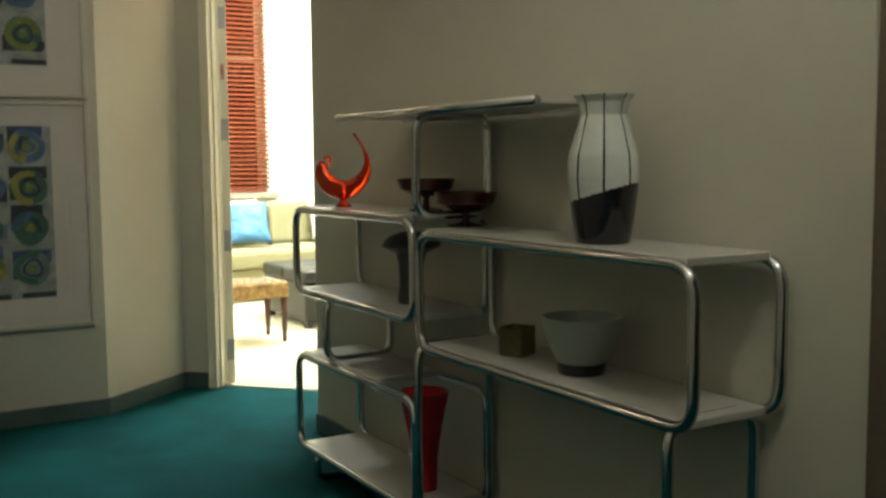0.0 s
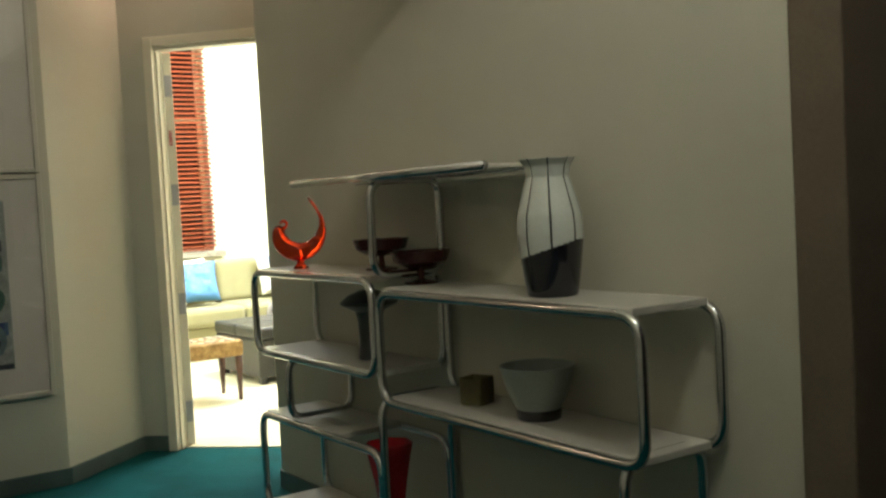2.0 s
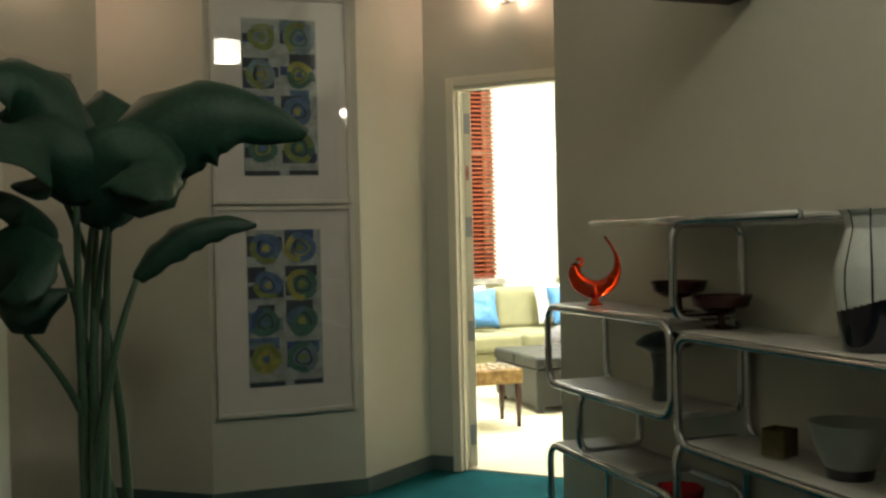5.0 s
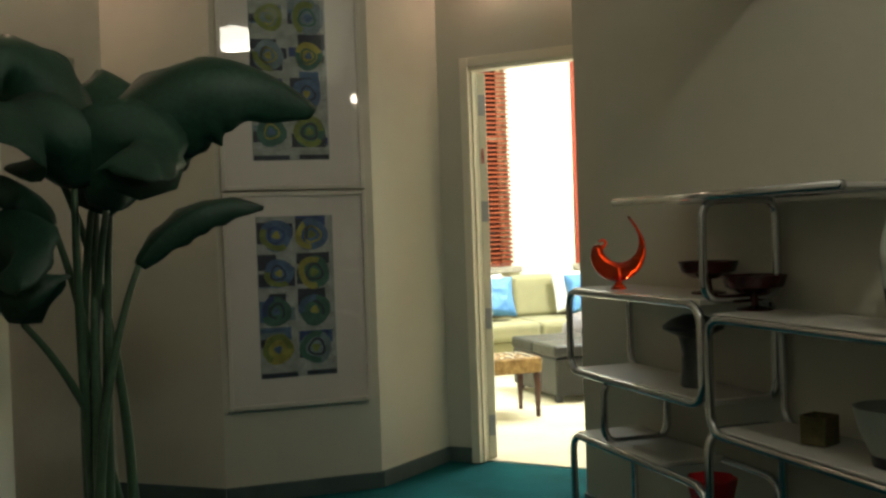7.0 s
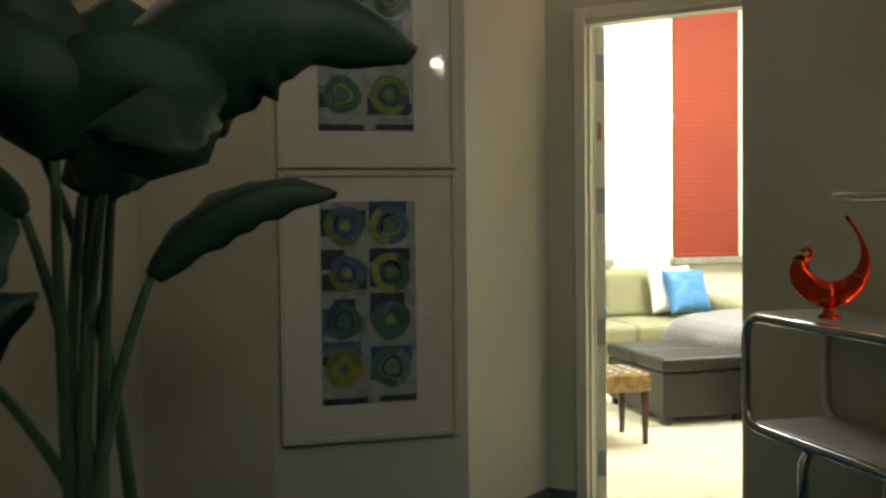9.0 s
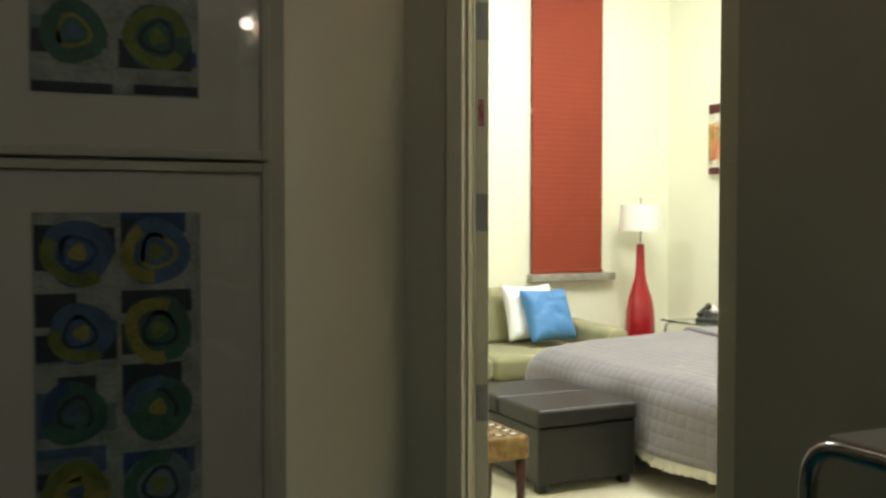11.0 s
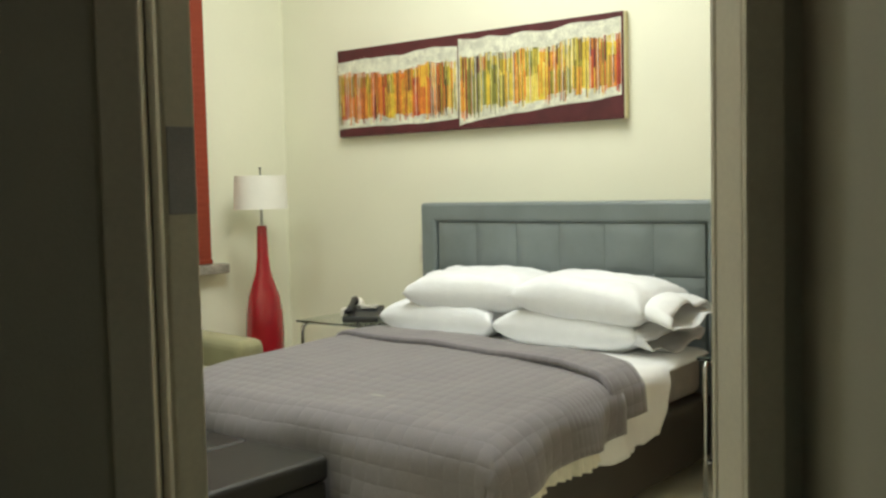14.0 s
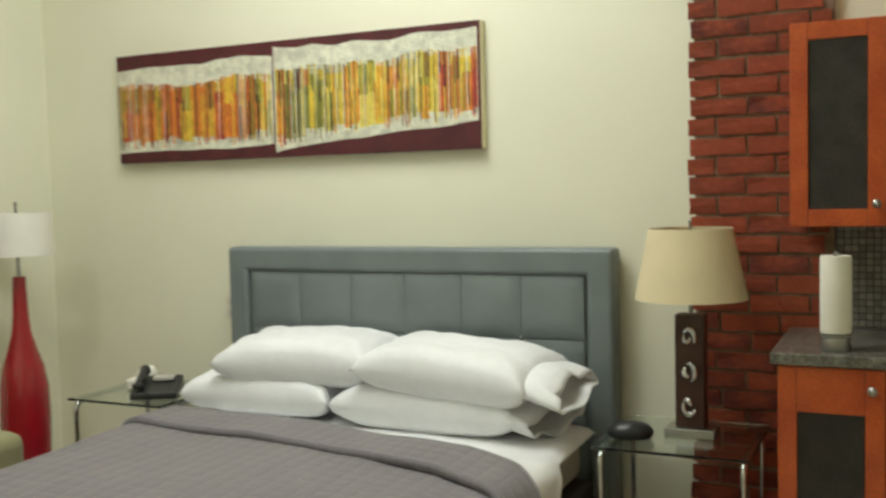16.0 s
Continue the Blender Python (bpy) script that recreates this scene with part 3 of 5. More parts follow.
loop_xz(YM - 0.005, 1.02, 1.315)
loop_xz(YM - 0.005, 0.014, 0.63)
loop_xz(YR + 0.07, 0.014, 0.63)
loop_xz(YL - 0.16, 0.014, 0.10, 0.03)
loop_xz(YL - 0.26, 0.47, 0.69)
for x in (XF, XB):
    tube("tube", [(x, -2.075, 1.328), (x, -3.20, 1.328)], TR, CHROME, shelf)
box("board", (XF, -3.18, 1.322), (XB, -2.10, 1.334), SHELF, shelf, 0.002)


# ---- hall: things on the shelf ----
TOP1, TOP2, TOPR1, TOPR2, TOP4 = Z1L + 0.0155, Z2L + 0.0155, Z1R + 0.0155, Z2R + 0.0155, 0.1205

v = thing("vase", "tall white vase with thin dark stripes and slanting black base", "vase", (-0.225, -3.32, TOPR1))
prof = [(0.062, 0.0), (0.066, 0.004), (0.076, 0.07), (0.082, 0.12), (0.086, 0.16), (0.083, 0.21), (0.067, 0.265), (0.055, 0.305), (0.060, 0.335), (0.072, 0.352), (0.069, 0.352), (0.056, 0.335), (0.051, 0.305), (0.063, 0.26), (0.076, 0.2), (0.0005, 0.19)]

bm = bmesh.new()
fine = []
for (r0, z0), (r1, z1) in zip(prof, prof[1:]):
    for k in range(10):
        fine.append((r0 + (r1 - r0) * k / 10, z0 + (z1 - z0) * k / 10))
add_lathe(bm, fine, n=96, cap=False)
bmesh.ops.recalc_face_normals(bm, faces=bm.faces)
for f in bm.faces:
    cc = f.calc_center_median()
    a = (math.degrees(math.atan2(cc.y, cc.x)) + 360) % 360
    if cc.z < 0.120 + 0.24 * (-cc.y) + 0.18 * cc.x and cc.z < 0.18:
        f.material_index = 1
    elif min((a - s) % 45 for s in (2,)) < 5.7 and cc.z > 0.06:
        f.material_index = 1
finish("body", bm, [CERAMIC_W, CERAMIC_B], v, smooth=True)

hn = thing("glass_horn_bowl", "orange-red glass bowl drawn up into a long curling horn", "glass bowl", (-0.25, -1.95, TOP1), 64)
bm = bmesh.new()
arc = [(0.0, -0.078, 0.172), (0.0, -0.060, 0.182), (0.0, -0.050, 0.165), (0.0, -0.066, 0.150), (0.0, -0.082, 0.150), (0.0, -0.085, 0.120), (0.0, -0.066, 0.085), (0.0, -0.03, 0.062), (0.0, 0.01, 0.062), (0.0, 0.05, 0.085), (0.0, 0.074, 0.125), (0.0, 0.078, 0.17), (0.0, 0.062, 0.215), (0.0, 0.03, 0.262)]
arc = [(x, -y, z) for x, y, z in arc]
pts = rounded(arc, 0.03)
add_tube(bm, pts, lambda t: 0.005 + 0.031 * math.sin(math.pi * min(1, max(0, (t - 0.12) / 0.84))) ** 1.6 if t > 0.12 else 0.006, n=14)
add_lathe(bm, [(0.028, 0.0), (0.030, 0.004), (0.016, 0.016), (0.012, 0.03), (0.026, 0.05)], (0, 0.01, 0), 20)
finish("body", bm, REDGLASS, hn, smooth=True)

for yy, xx, s in ((-2.38, -0.17, 1.0), (-2.62, -0.17, 1.0)):
    b = thing("footed_dish", "dark red glass dish on a low foot", "glass dish", (xx, yy, TOP1 if yy > YM else TOPR1), 0, "dark footed dishes")
    lathe("bowl", [(0.055, 0.0), (0.056, 0.006), (0.012, 0.014), (0.010, 0.045), (0.05, 0.052), (0.085, 0.07), (0.097, 0.105), (0.092, 0.105), (0.08, 0.074), (0.0005, 0.06)], DARKGLASS, b, n=28, cap=False)

mv = thing("mushroom_vase", "dark bronze vase with a flared cap on the shelf", "vase", (-0.20, -2.33, TOP2))
lathe("body", [(0.042, 0.0), (0.045, 0.01), (0.040, 0.06), (0.042, 0.13), (0.050, 0.165), (0.098, 0.19), (0.100, 0.198), (0.07, 0.222), (0.03, 0.236), (0.0005, 0.238)], BRONZE, mv, n=28, cap=False)

cup = thing("square_cup", "small olive ceramic cup", "cup", (-0.20, -2.93, TOPR2), 20)
bm = bmesh.new()
add_box(bm, (-0.038, -0.038, 0), (0.038, 0.038, 0.085))
top = max(bm.faces, key=lambda f: f.calc_center_median().z)
r = bmesh.ops.inset_region(bm, faces=[top], thickness=0.006)
bmesh.ops.translate(bm, verts=top.verts, vec=(0, 0, -0.07))
finish("body", bm, OLIVE, cup, bevel=0.006, segs=3)

wb = thing("white_bowl", "frosted white glass bowl with a black base band", "bowl", (-0.20, -3.21, TOPR2))
lathe("base", [(0.058, 0.0), (0.060, 0.003), (0.063, 0.028), (0.0005, 0.028)], CERAMIC_B, wb, cap=False)
lathe("bowl", [(0.060, 0.0285), (0.072, 0.05), (0.088, 0.09), (0.102, 0.145), (0.098, 0.145), (0.084, 0.092), (0.066, 0.052), (0.0005, 0.042)], mat("frosted_glass", (0.30, 0.34, 0.31), 0.3, var=0.1, bump=0), wb, cap=False)

rv = thing("red_vase", "tall red vase with a rippled rim on the lowest board", "vase", (-0.22, -2.44, TOP4))
bm = bmesh.new()
add_lathe(bm, [(0.038, 0.0), (0.040, 0.006), (0.042, 0.10), (0.055, 0.2), (0.070, 0.28), (0.078, 0.325), (0.074, 0.325), (0.05, 0.2), (0.0005, 0.1)], n=36, cap=False)
for q in bm.verts:
    a = math.atan2(q.co.y, q.co.x)
    k = 1 + 0.05 * math.sin(7 * a) * q.co.z / 0.33
    q.co.x, q.co.y = q.co.x * k, q.co.y * k
finish("body", bm, REDSOLID, rv, smooth=True)


# ---- hall: large-leaved plant ----
plant = thing("potted_plant", "tall potted plant with broad dark green paddle leaves", "plant", (-2.02, -2.05, 0))
plant.scale = (1.04, 1.04, 1.035)
lathe("pot", [(0.15, 0.0), (0.155, 0.01), (0.19, 0.30), (0.20, 0.34), (0.185, 0.34), (0.175, 0.30), (0.0005, 0.29)], mat("brown_pot", (0.07, 0.04, 0.025), 0.5, var=0.3), plant, n=32, cap=False)
lathe("soil", [(0.173, 0.291), (0.1, 0.298), (0.0005, 0.30)], mat("soil", (0.03, 0.02, 0.012), 1.0, var=0.4, scale=30, bump=1), plant, n=24, cap=False)


def leaf(base, mid, tip, width, cup=0.35, lean=(0, -1, 0.35), seed=0):
    """A paddle leaf along a bent midrib, with wavy, partly torn edges, folded along the rib, and its stalk."""
    rnd = random.Random(seed)
    b, m, t = Vector(base), Vector(mid), Vector(tip)
    bm = bmesh.new()
    n, k = 26, 5
    up = Vector(lean).normalized()
    rows = []
    for i in range(n + 1):
        s = i / n
        c = b * (1 - s) ** 2 + m * 2 * s * (1 - s) + t * s * s
        d = ((m - b) * (1 - s) + (t - m) * s).normalized()
        side = d.cross(up).normalized()
        nrm = side.cross(d).normalized()
        w = width * (math.sin(math.pi * min(1, s * 0.93 + 0.05)) ** 0.62) * (1 - 0.15 * s)
        row = []
        for j in range(-k, k + 1):
            f = j / k
            wave = 0.06 * width * math.sin(s * 17 + (1 if f > 0 else 2.4) + seed) * abs(f) ** 2
            edge = 1 + (0.08 * math.sin(s * 31 + seed * 2 + (3 if f > 0 else 0))) * (abs(f) > 0.9)
            row.append(bm.verts.new(c + side * (w * f * edge) + nrm * (-cup * w * f * f + wave) + nrm * 0.004 * (j == 0)))
        rows.append(row)
    for i in range(n):
        for j in range(2 * k):
            bm.faces.new((rows[i][j], rows[i][j + 1], rows[i + 1][j + 1], rows[i + 1][j]))
    o = finish("leaf", bm, LEAF, plant, smooth=True)
    md = o.modifiers.new("thickness", "SOLIDIFY")
    md.thickness = 0.002
    foot = Vector((rnd.uniform(-0.07, 0.07), rnd.uniform(-0.07, 0.07), 0.28))
    ctrl = Vector((foot.x * 1.5 + b.x * 0.25, foot.y * 1.5 + b.y * 0.25, 0.3 + (b.z - 0.3) * 0.6))
    pts = [foot * (1 - s) ** 2 + ctrl * 2 * s * (1 - s) + b * s * s for s in [q / 14 for q in range(15)]]
    tube("stalk", pts, lambda s: 0.017 - 0.008 * s, STALK, plant, n=8)


leaf((-0.02, -0.02, 1.30), (0.22, -0.10, 1.90), (0.62, -0.05, 1.58), 0.17, 0.75, (0.1, -0.9, 0.6), 1)
leaf((0.03, 0.05, 1.32), (0.14, 0.0, 1.62), (0.50, 0.10, 1.68), 0.13, 0.5, (0, -1, 0.25), 9)
leaf((-0.10, 0.0, 1.40), (-0.10, 0.0, 1.88), (-0.36, -0.1, 1.70), 0.14, 0.6, (0, -0.8, 0.6), 2)
leaf((-0.06, -0.08, 1.36), (-0.10, -0.22, 1.62), (-0.30, -0.45, 1.48), 0.15, 0.4, (-0.2, -0.9, 0.5), 3)
leaf((0.10, -0.02, 1.14), (0.24, -0.04, 1.36), (0.46, -0.03, 1.30), 0.062, 0.7, (0, -0.8, 0.6), 4)
leaf((-0.12, -0.04, 1.26), (-0.20, -0.12, 1.46), (-0.36, -0.3, 1.36), 0.08, 0.7, (0, -0.7, 0.7), 5)
leaf((-0.20, -0.12, 1.00), (-0.22, -0.24, 1.30), (-0.18, -0.36, 1.10), 0.14, 0.3, (-0.3, -1, 0.2), 6)
leaf((0.0, 0.10, 1.42), (0.05, 0.18, 1.72), (0.02, 0.34, 1.76), 0.10, 0.4, (0, -0.6, 0.8), 7)
leaf((0.02, -0.06, 1.30), (0.10, -0.16, 1.62), (0.16, -0.34, 1.36), 0.15, 0.5, (0.3, -1, 0.3), 8)


# ---- bedroom: bed ----
bed = thing("bed", "double bed with a grey leather headboard and white ruffled skirt", "bed")
BX0, BX1, BY0, BY1, BZ = 1.66, 3.36, 0.65, 2.25, 0.565
HY0, HY1, HZ = 0.535, 2.32, 1.24
XH0, XH1 = 3.37, 3.485
bm = bmesh.new()
BW = 0.105
outer = ((HY0, 0.05), (HY0, HZ), (HY1, HZ), (HY1, 0.05))
inner = ((HY0 + BW, 0.05), (HY0 + BW, HZ - BW), (HY1 - BW, HZ - BW), (HY1 - BW, 0.05))
rings = [[bm.verts.new((x, y, z)) for y, z in ring] for x, ring in ((XH0, outer), (XH0, inner), (XH1, outer), (XH1, inner))]
fo, fi, bo, bi = rings
for k in range(3):
    bm.faces.new((fo[k], fo[k + 1], fi[k + 1], fi[k]))
    bm.faces.new((bo[k], bi[k], bi[k + 1], bo[k + 1]))
    bm.faces.new((fo[k], bo[k], bo[k + 1], fo[k + 1]))
    bm.faces.new((fi[k], fi[k + 1], bi[k + 1], bi[k]))
for k in (0, 3):
    bm.faces.new((fo[k], fi[k], bi[k], bo[k]))
h = finish("headboard", bm, LEATHER, bed, bevel=0.020, segs=4)
box("back_board", (XH0 + 0.03, HY0 + BW - 0.01, 0.06), (XH1 - 0.01, HY1 - BW + 0.01, HZ - BW + 0.01), LEATHER, bed, 0)
cols, rowz = 6, ((0.30, 0.59), (0.595, 0.881), (0.886, HZ - 0.108))
cwid = (HY1 - HY0 - 0.236) / cols
for zz0, zz1 in rowz:
    for k in range(cols):
        y0 = HY0 + 0.118 + cwid * k
        bm = bmesh.new()
        n = 10
        g = [[None] * (n + 1) for _ in range(n + 1)]
        for i in range(n + 1):
            for j in range(n + 1):
                u, w = i / n, j / n
                e = min(1, 6 * min(u, 1 - u)) * min(1, 6 * min(w, 1 - w))
                puff = 0.012 * (1 - (1 - min(1, 3 * min(u, 1 - u, w, 1 - w))) ** 2.2)
                g[i][j] = bm.verts.new((XH0 + 0.014 - puff, y0 + 0.001 + (cwid - 0.002) * u, zz0 + (zz1 - zz0) * w))
        for i in range(n):
            for j in range(n):
                bm.faces.new((g[i][j], g[i + 1][j], g[i + 1][j + 1], g[i][j + 1]))
        finish("panel", bm, LEATHER, bed, smooth=True)
for k in range(1, cols):
    bm = bmesh.new()
    bmesh.ops.create_uvsphere(bm, u_segments=10, v_segments=6, radius=0.010, matrix=Matrix.Translation((XH0 + 0.010, HY0 + 0.118 + cwid * k, 0.8835)))
    finish("button", bm, LEATHER, bed, smooth=True)
BASEL = mat("umber_leather", (0.045, 0.036, 0.028), 0.45, var=0.2, scale=7, bump=0.35, fine=240)
box("base", (BX0 + 0.05, BY0 - 0.035, 0.075), (BX1, BY1 + 0.035, 0.355), BASEL, bed, 0.02, 3)["label"] = "dark brown leather base"
box("mattress", (BX0 + 0.10, BY0 + 0.01, 0.356), (BX1, BY1 - 0.01, BZ - 0.004), mat("mattress_ticking", (0.42, 0.40, 0.36), 0.85, var=0.15, scale=10, bump=0.4), bed, 0.05, 4)
for x, y in ((BX0 + 0.1, BY0 + 0.1), (BX0 + 0.1, BY1 - 0.1), (BX1 - 0.1, BY0 + 0.1), (BX1 - 0.1, BY1 - 0.1)):
    lathe("leg", [(0.025, 0.006), (0.03, 0.076)], BLACK, bed, (x, y, 0), 12)


def skew(y):
    """How far the turned-back edge of the covers swings towards the foot, along the bed's width."""
    pts = ((0.30, -0.34), (0.60, -0.26), (0.85, -0.12), (1.40, 0.01), (2.35, 0.11), (2.60, 0.06))
    if y <= pts[0][0]:
        return pts[0][1]
    for (ya, sa), (yb, sb) in zip(pts, pts[1:]):
        if y <= yb:
            t = (y - ya) / (yb - ya)
            return sa + (sb - sa) * t
    return pts[-1][1]


def drape(name, x0, x1, hang_y, hang_x, top, material, lift=0.0, seed=0.0, thick=0.02, rag=0.0, swing=False, tuck=None, edge=None):
    """A cloth over the bed from x0 to x1, hanging down at both sides and, where hang_x, at the foot."""
    bm = bmesh.new()
    uvl = bm.loops.layers.uv.new("UVMap")
    step = 0.025
    ys = [BY0 - hang_y + step * k for k in range(int((BY1 - BY0 + 2 * hang_y) / step) + 1)]
    xs = [x0 - hang_x + step * k for k in range(int((x1 - x0 + hang_x) / step) + 1)]

    def bend(d, r=0.11 if hang_x else 0.08):
        # arc length past the edge -> outward and downward
        if d <= 0:
            return d, 0.0
        if d < r * math.pi / 2:
            return r * math.sin(d / r), r * (1 - math.cos(d / r))
        return r + 0.10 * (d - r * math.pi / 2), r + 0.97 * (d - r * math.pi / 2)

    grid = []
    for x in xs:
        row = []
        for y in ys:
            dy = max(BY0 - y, y - BY1, -9)
            if tuck and dy > 0:
                dy *= 1 - 0.80 * max(0.0, min(1.0, (x - tuck) / 0.12))
            oy, zy = bend(dy) if dy > 0 else (0, 0)
            dx = x0 - x
            ox, zx = bend(dx) if dx > 0 and hang_x else (0, 0)
            py = (BY0 - oy if y < BY0 else BY1 + oy) if dy > 0 else y
            px = x0 - ox if dx > 0 and hang_x else x
            if swing:
                px += skew(y) * max(0.0, min(1.0, (x - 2.0) / 0.5))
            z = top - max(zy, zx) - 0.25 * min(zy, zx)
            n1 = noise.noise(Vector((x * 2.3, y * 2.3, seed)))
            n2 = noise.noise(Vector((x * 6, y * 6, seed + 5)))
            z += 0.012 * n1 + 0.005 * n2 + lift - (0.05 * max(0.0, min(1.2, (2.5 - x) / 0.85)) ** 2 if hang_x else 0.0)
            fold = 0.035 * max(zy, zx) / 0.3
            if zy > 0.05:
                py += fold * math.sin(x * 11 + seed + 1.5 * n1) * (1 if y > BY1 else -1)
            if zx > 0.05:
                px += fold * math.sin(y * 9 + seed)
            if zy > 0.02 and rag:
                py += 0.022 * min(1.0, zy / 0.15) * noise.noise(Vector((x * 13, zy * 9, seed + 2))) + 0.010 * noise.noise(Vector((x * 31, zy * 17, seed)))
                z += rag * noise.noise(Vector((x * 9, 3, seed))) * zy
            row.append((bm.verts.new((px, py, max(z, 0.03))), (x, y)))
        grid.append(row)
    if edge is not None:
        edge += [r[0][0].co.copy() for r in reversed(grid)] + [c[0].co.copy() for c in grid[0][1:]] + [r[-1][0].co.copy() for r in grid[1:]]
    for i in range(len(xs) - 1):
        for j in range(len(ys) - 1):
            q = (grid[i][j], grid[i + 1][j], grid[i + 1][j + 1], grid[i][j + 1])
            f = bm.faces.new([p[0] for p in q])
            for lp, p in zip(f.loops, q):
                lp[uvl].uv = p[1]
    o = finish(name, bm, material, None, smooth=True)
    md = o.modifiers.new("thickness", "SOLIDIFY")
    md.thickness, md.offset = thick, 1
    return o


sheet = drape("bed_sheet", 2.16, 3.30, 0.31, 0.0, BZ + 0.004, LINEN, seed=7.0, thick=0.008, rag=0.05, tuck=2.74)
tagged(sheet, "white bed sheet with a ruffled hem, rumpled over the mattress side", "sheet")
hem_line = []
quilt = drape("quilt", BX0, 2.66, 0.25, 0.40, BZ + 0.014, QUILT, seed=2.0, thick=0.018, swing=True, edge=hem_line)
tagged(quilt, "grey quilted coverlet with small stitched squares over the bed", "quilt")
fold = drape("quilt_fold", 2.575, 2.83, 0.20, 0.0, BZ + 0.033, QUILT, seed=2.6, thick=0.026, swing=True)
tagged(fold, "folded-back edge of the grey quilted coverlet", "quilt")


def pillow(name, at, size, turn, material, label, category, group="", tilt=(0, 0), seed=0, pinch=0.16):
    bm = bmesh.new()
    n = 28
    L, W, H = size
    for s in (1, -1):
        g = []
        for i in range(n + 1):
            row = []
            for j in range(n + 1):
                u, w = 2 * i / n - 1, 2 * j / n - 1
                px = u * (1 - pinch * (1 - abs(u) ** 3 * 0 - w * w) * u * u * 0.6)
                pw = w * (1 - pinch * (1 - u * u) * w * w * 0.6)
                hh = (max(0, 1 - u ** 4) * max(0, 1 - w ** 4)) ** 0.45
                wr = 0.15 * noise.noise(Vector((u * 2.2 + seed, w * 2.2, s * 2 + seed))) + 0.09 * noise.noise(Vector((u * 6 + seed, w * 6, s)))
                row.append(bm.verts.new((px * L / 2, pw * W / 2, s * H / 2 * hh * (1 + wr))))
            g.append(row)
        for i in range(n):
            for j in range(n):
                bm.faces.new((g[i][j], g[i + 1][j], g[i + 1][j + 1], g[i][j + 1]))
    bmesh.ops.remove_doubles(bm, verts=bm.verts, dist=0.0008)
    o = finish(name, bm, material, None, smooth=True)
    o.matrix_basis = pose(*at, tilt[0], tilt[1], turn)
    return tagged(o, label, category, group)


# gathered white hem that shows below the quilt's edge
bm = bmesh.new()
prev, run = None, 0.0
mid = Vector(((BX0 + BX1) / 2, (BY0 + BY1) / 2, 0))
fine_line = [p.lerp(q, k / 3) for p, q in zip(hem_line, hem_line[1:]) for k in range(3)]
for i, p in enumerate(fine_line):
    d = fine_line[min(i + 1, len(fine_line) - 1)] - fine_line[max(i - 1, 0)]
    out = Vector((-d.y, d.x, 0))
    out = out.normalized() if out.length > 1e-6 else Vector((-1, 0, 0))
    if out.dot(p - mid) < 0:
        out = -out
    run += d.length / 2
    col = []
    for k in range(5):
        f = k / 4
        a = 0.010 * f * math.sin(run * 120 + 2.0 * math.sin(run * 17)) + 0.005 * f * math.sin(run * 47)
        z = p.z + 0.03 - f * (0.090 + 0.014 * noise.noise(Vector((run * 7, 1.0, 0))))
        col.append(bm.verts.new((p.x + out.x * (a - 0.016 + 0.012 * f), p.y + out.y * (a - 0.016 + 0.012 * f), max(0.03, z))))
    if prev:
        for k in range(4):
            bm.faces.new((prev[k], prev[k + 1], col[k + 1], col[k]))
    prev = col
hem = finish("ruffled_hem", bm, mat("cream_cotton", (0.80, 0.77, 0.66), 0.85, var=0.08, bump=0.3), sheet, smooth=True)
hem.modifiers.new("thickness", "SOLIDIFY").thickness = 0.002

G = "white bed pillows"
PL = "plump white cotton bed pillow"
pillow("pillow", (3.165, 1.925, BZ + 0.100), (0.43, 0.72, 0.19), 2, LINEN_P, PL, "pillow", G, (0, -2), 1)
right_low = pillow("pillow", (3.14, 1.15, BZ + 0.100), (0.43, 0.80, 0.19), -3, LINEN_P, PL, "pillow", G, (0, -2), 2)
pillow("pillow", (3.17, 1.755, BZ + 0.240), (0.42, 0.74, 0.20), 4, LINEN_P, PL, "pillow", G, (0, -5), 3)
right_top = pillow("pillow", (3.12, 1.06, BZ + 0.240), (0.44, 0.74, 0.20), -5, LINEN_P, PL, "pillow", G, (3, -5), 4)


def case_hem(parent, y0, half, seed):
    """The open, rumpled end of a pillowcase past the pillow's edge."""
    bm = bmesh.new()
    n, rows = 40, 9
    prev = None
    for r in range(rows):
        f = r / (rows - 1)
        ring = []
        for k in range(n):
            t = 2 * math.pi * k / n
            wob = 1 + 0.10 * f * math.sin(3 * t + seed) + 0.06 * f * math.sin(7 * t + 2 * seed)
            hx = half * (0.86 + 0.10 * f) * math.cos(t) * wob
            hz = (0.030 + 0.028 * math.sin(math.pi * min(1, f * 0.9))) * math.sin(t) * wob
            ring.append(bm.verts.new((hx, y0 + 0.05 - 0.19 * f - 0.03 * f * math.cos(t + seed), hz - 0.030 * f * f + 0.012 * f * math.sin(5 * t))))
        if prev:
            for k in range(n):
                bm.faces.new((prev[k], prev[(k + 1) % n], ring[(k + 1) % n], ring[k]))
        prev = ring
    o = finish("case_hem", bm, LINEN_P, parent, smooth=True)
    o.modifiers.new("thickness", "SOLIDIFY").thickness = 0.003


for p, s in ((right_low, 0.4), (right_top, 2.1)):
    case_hem(p, -0.335, 0.21, s)

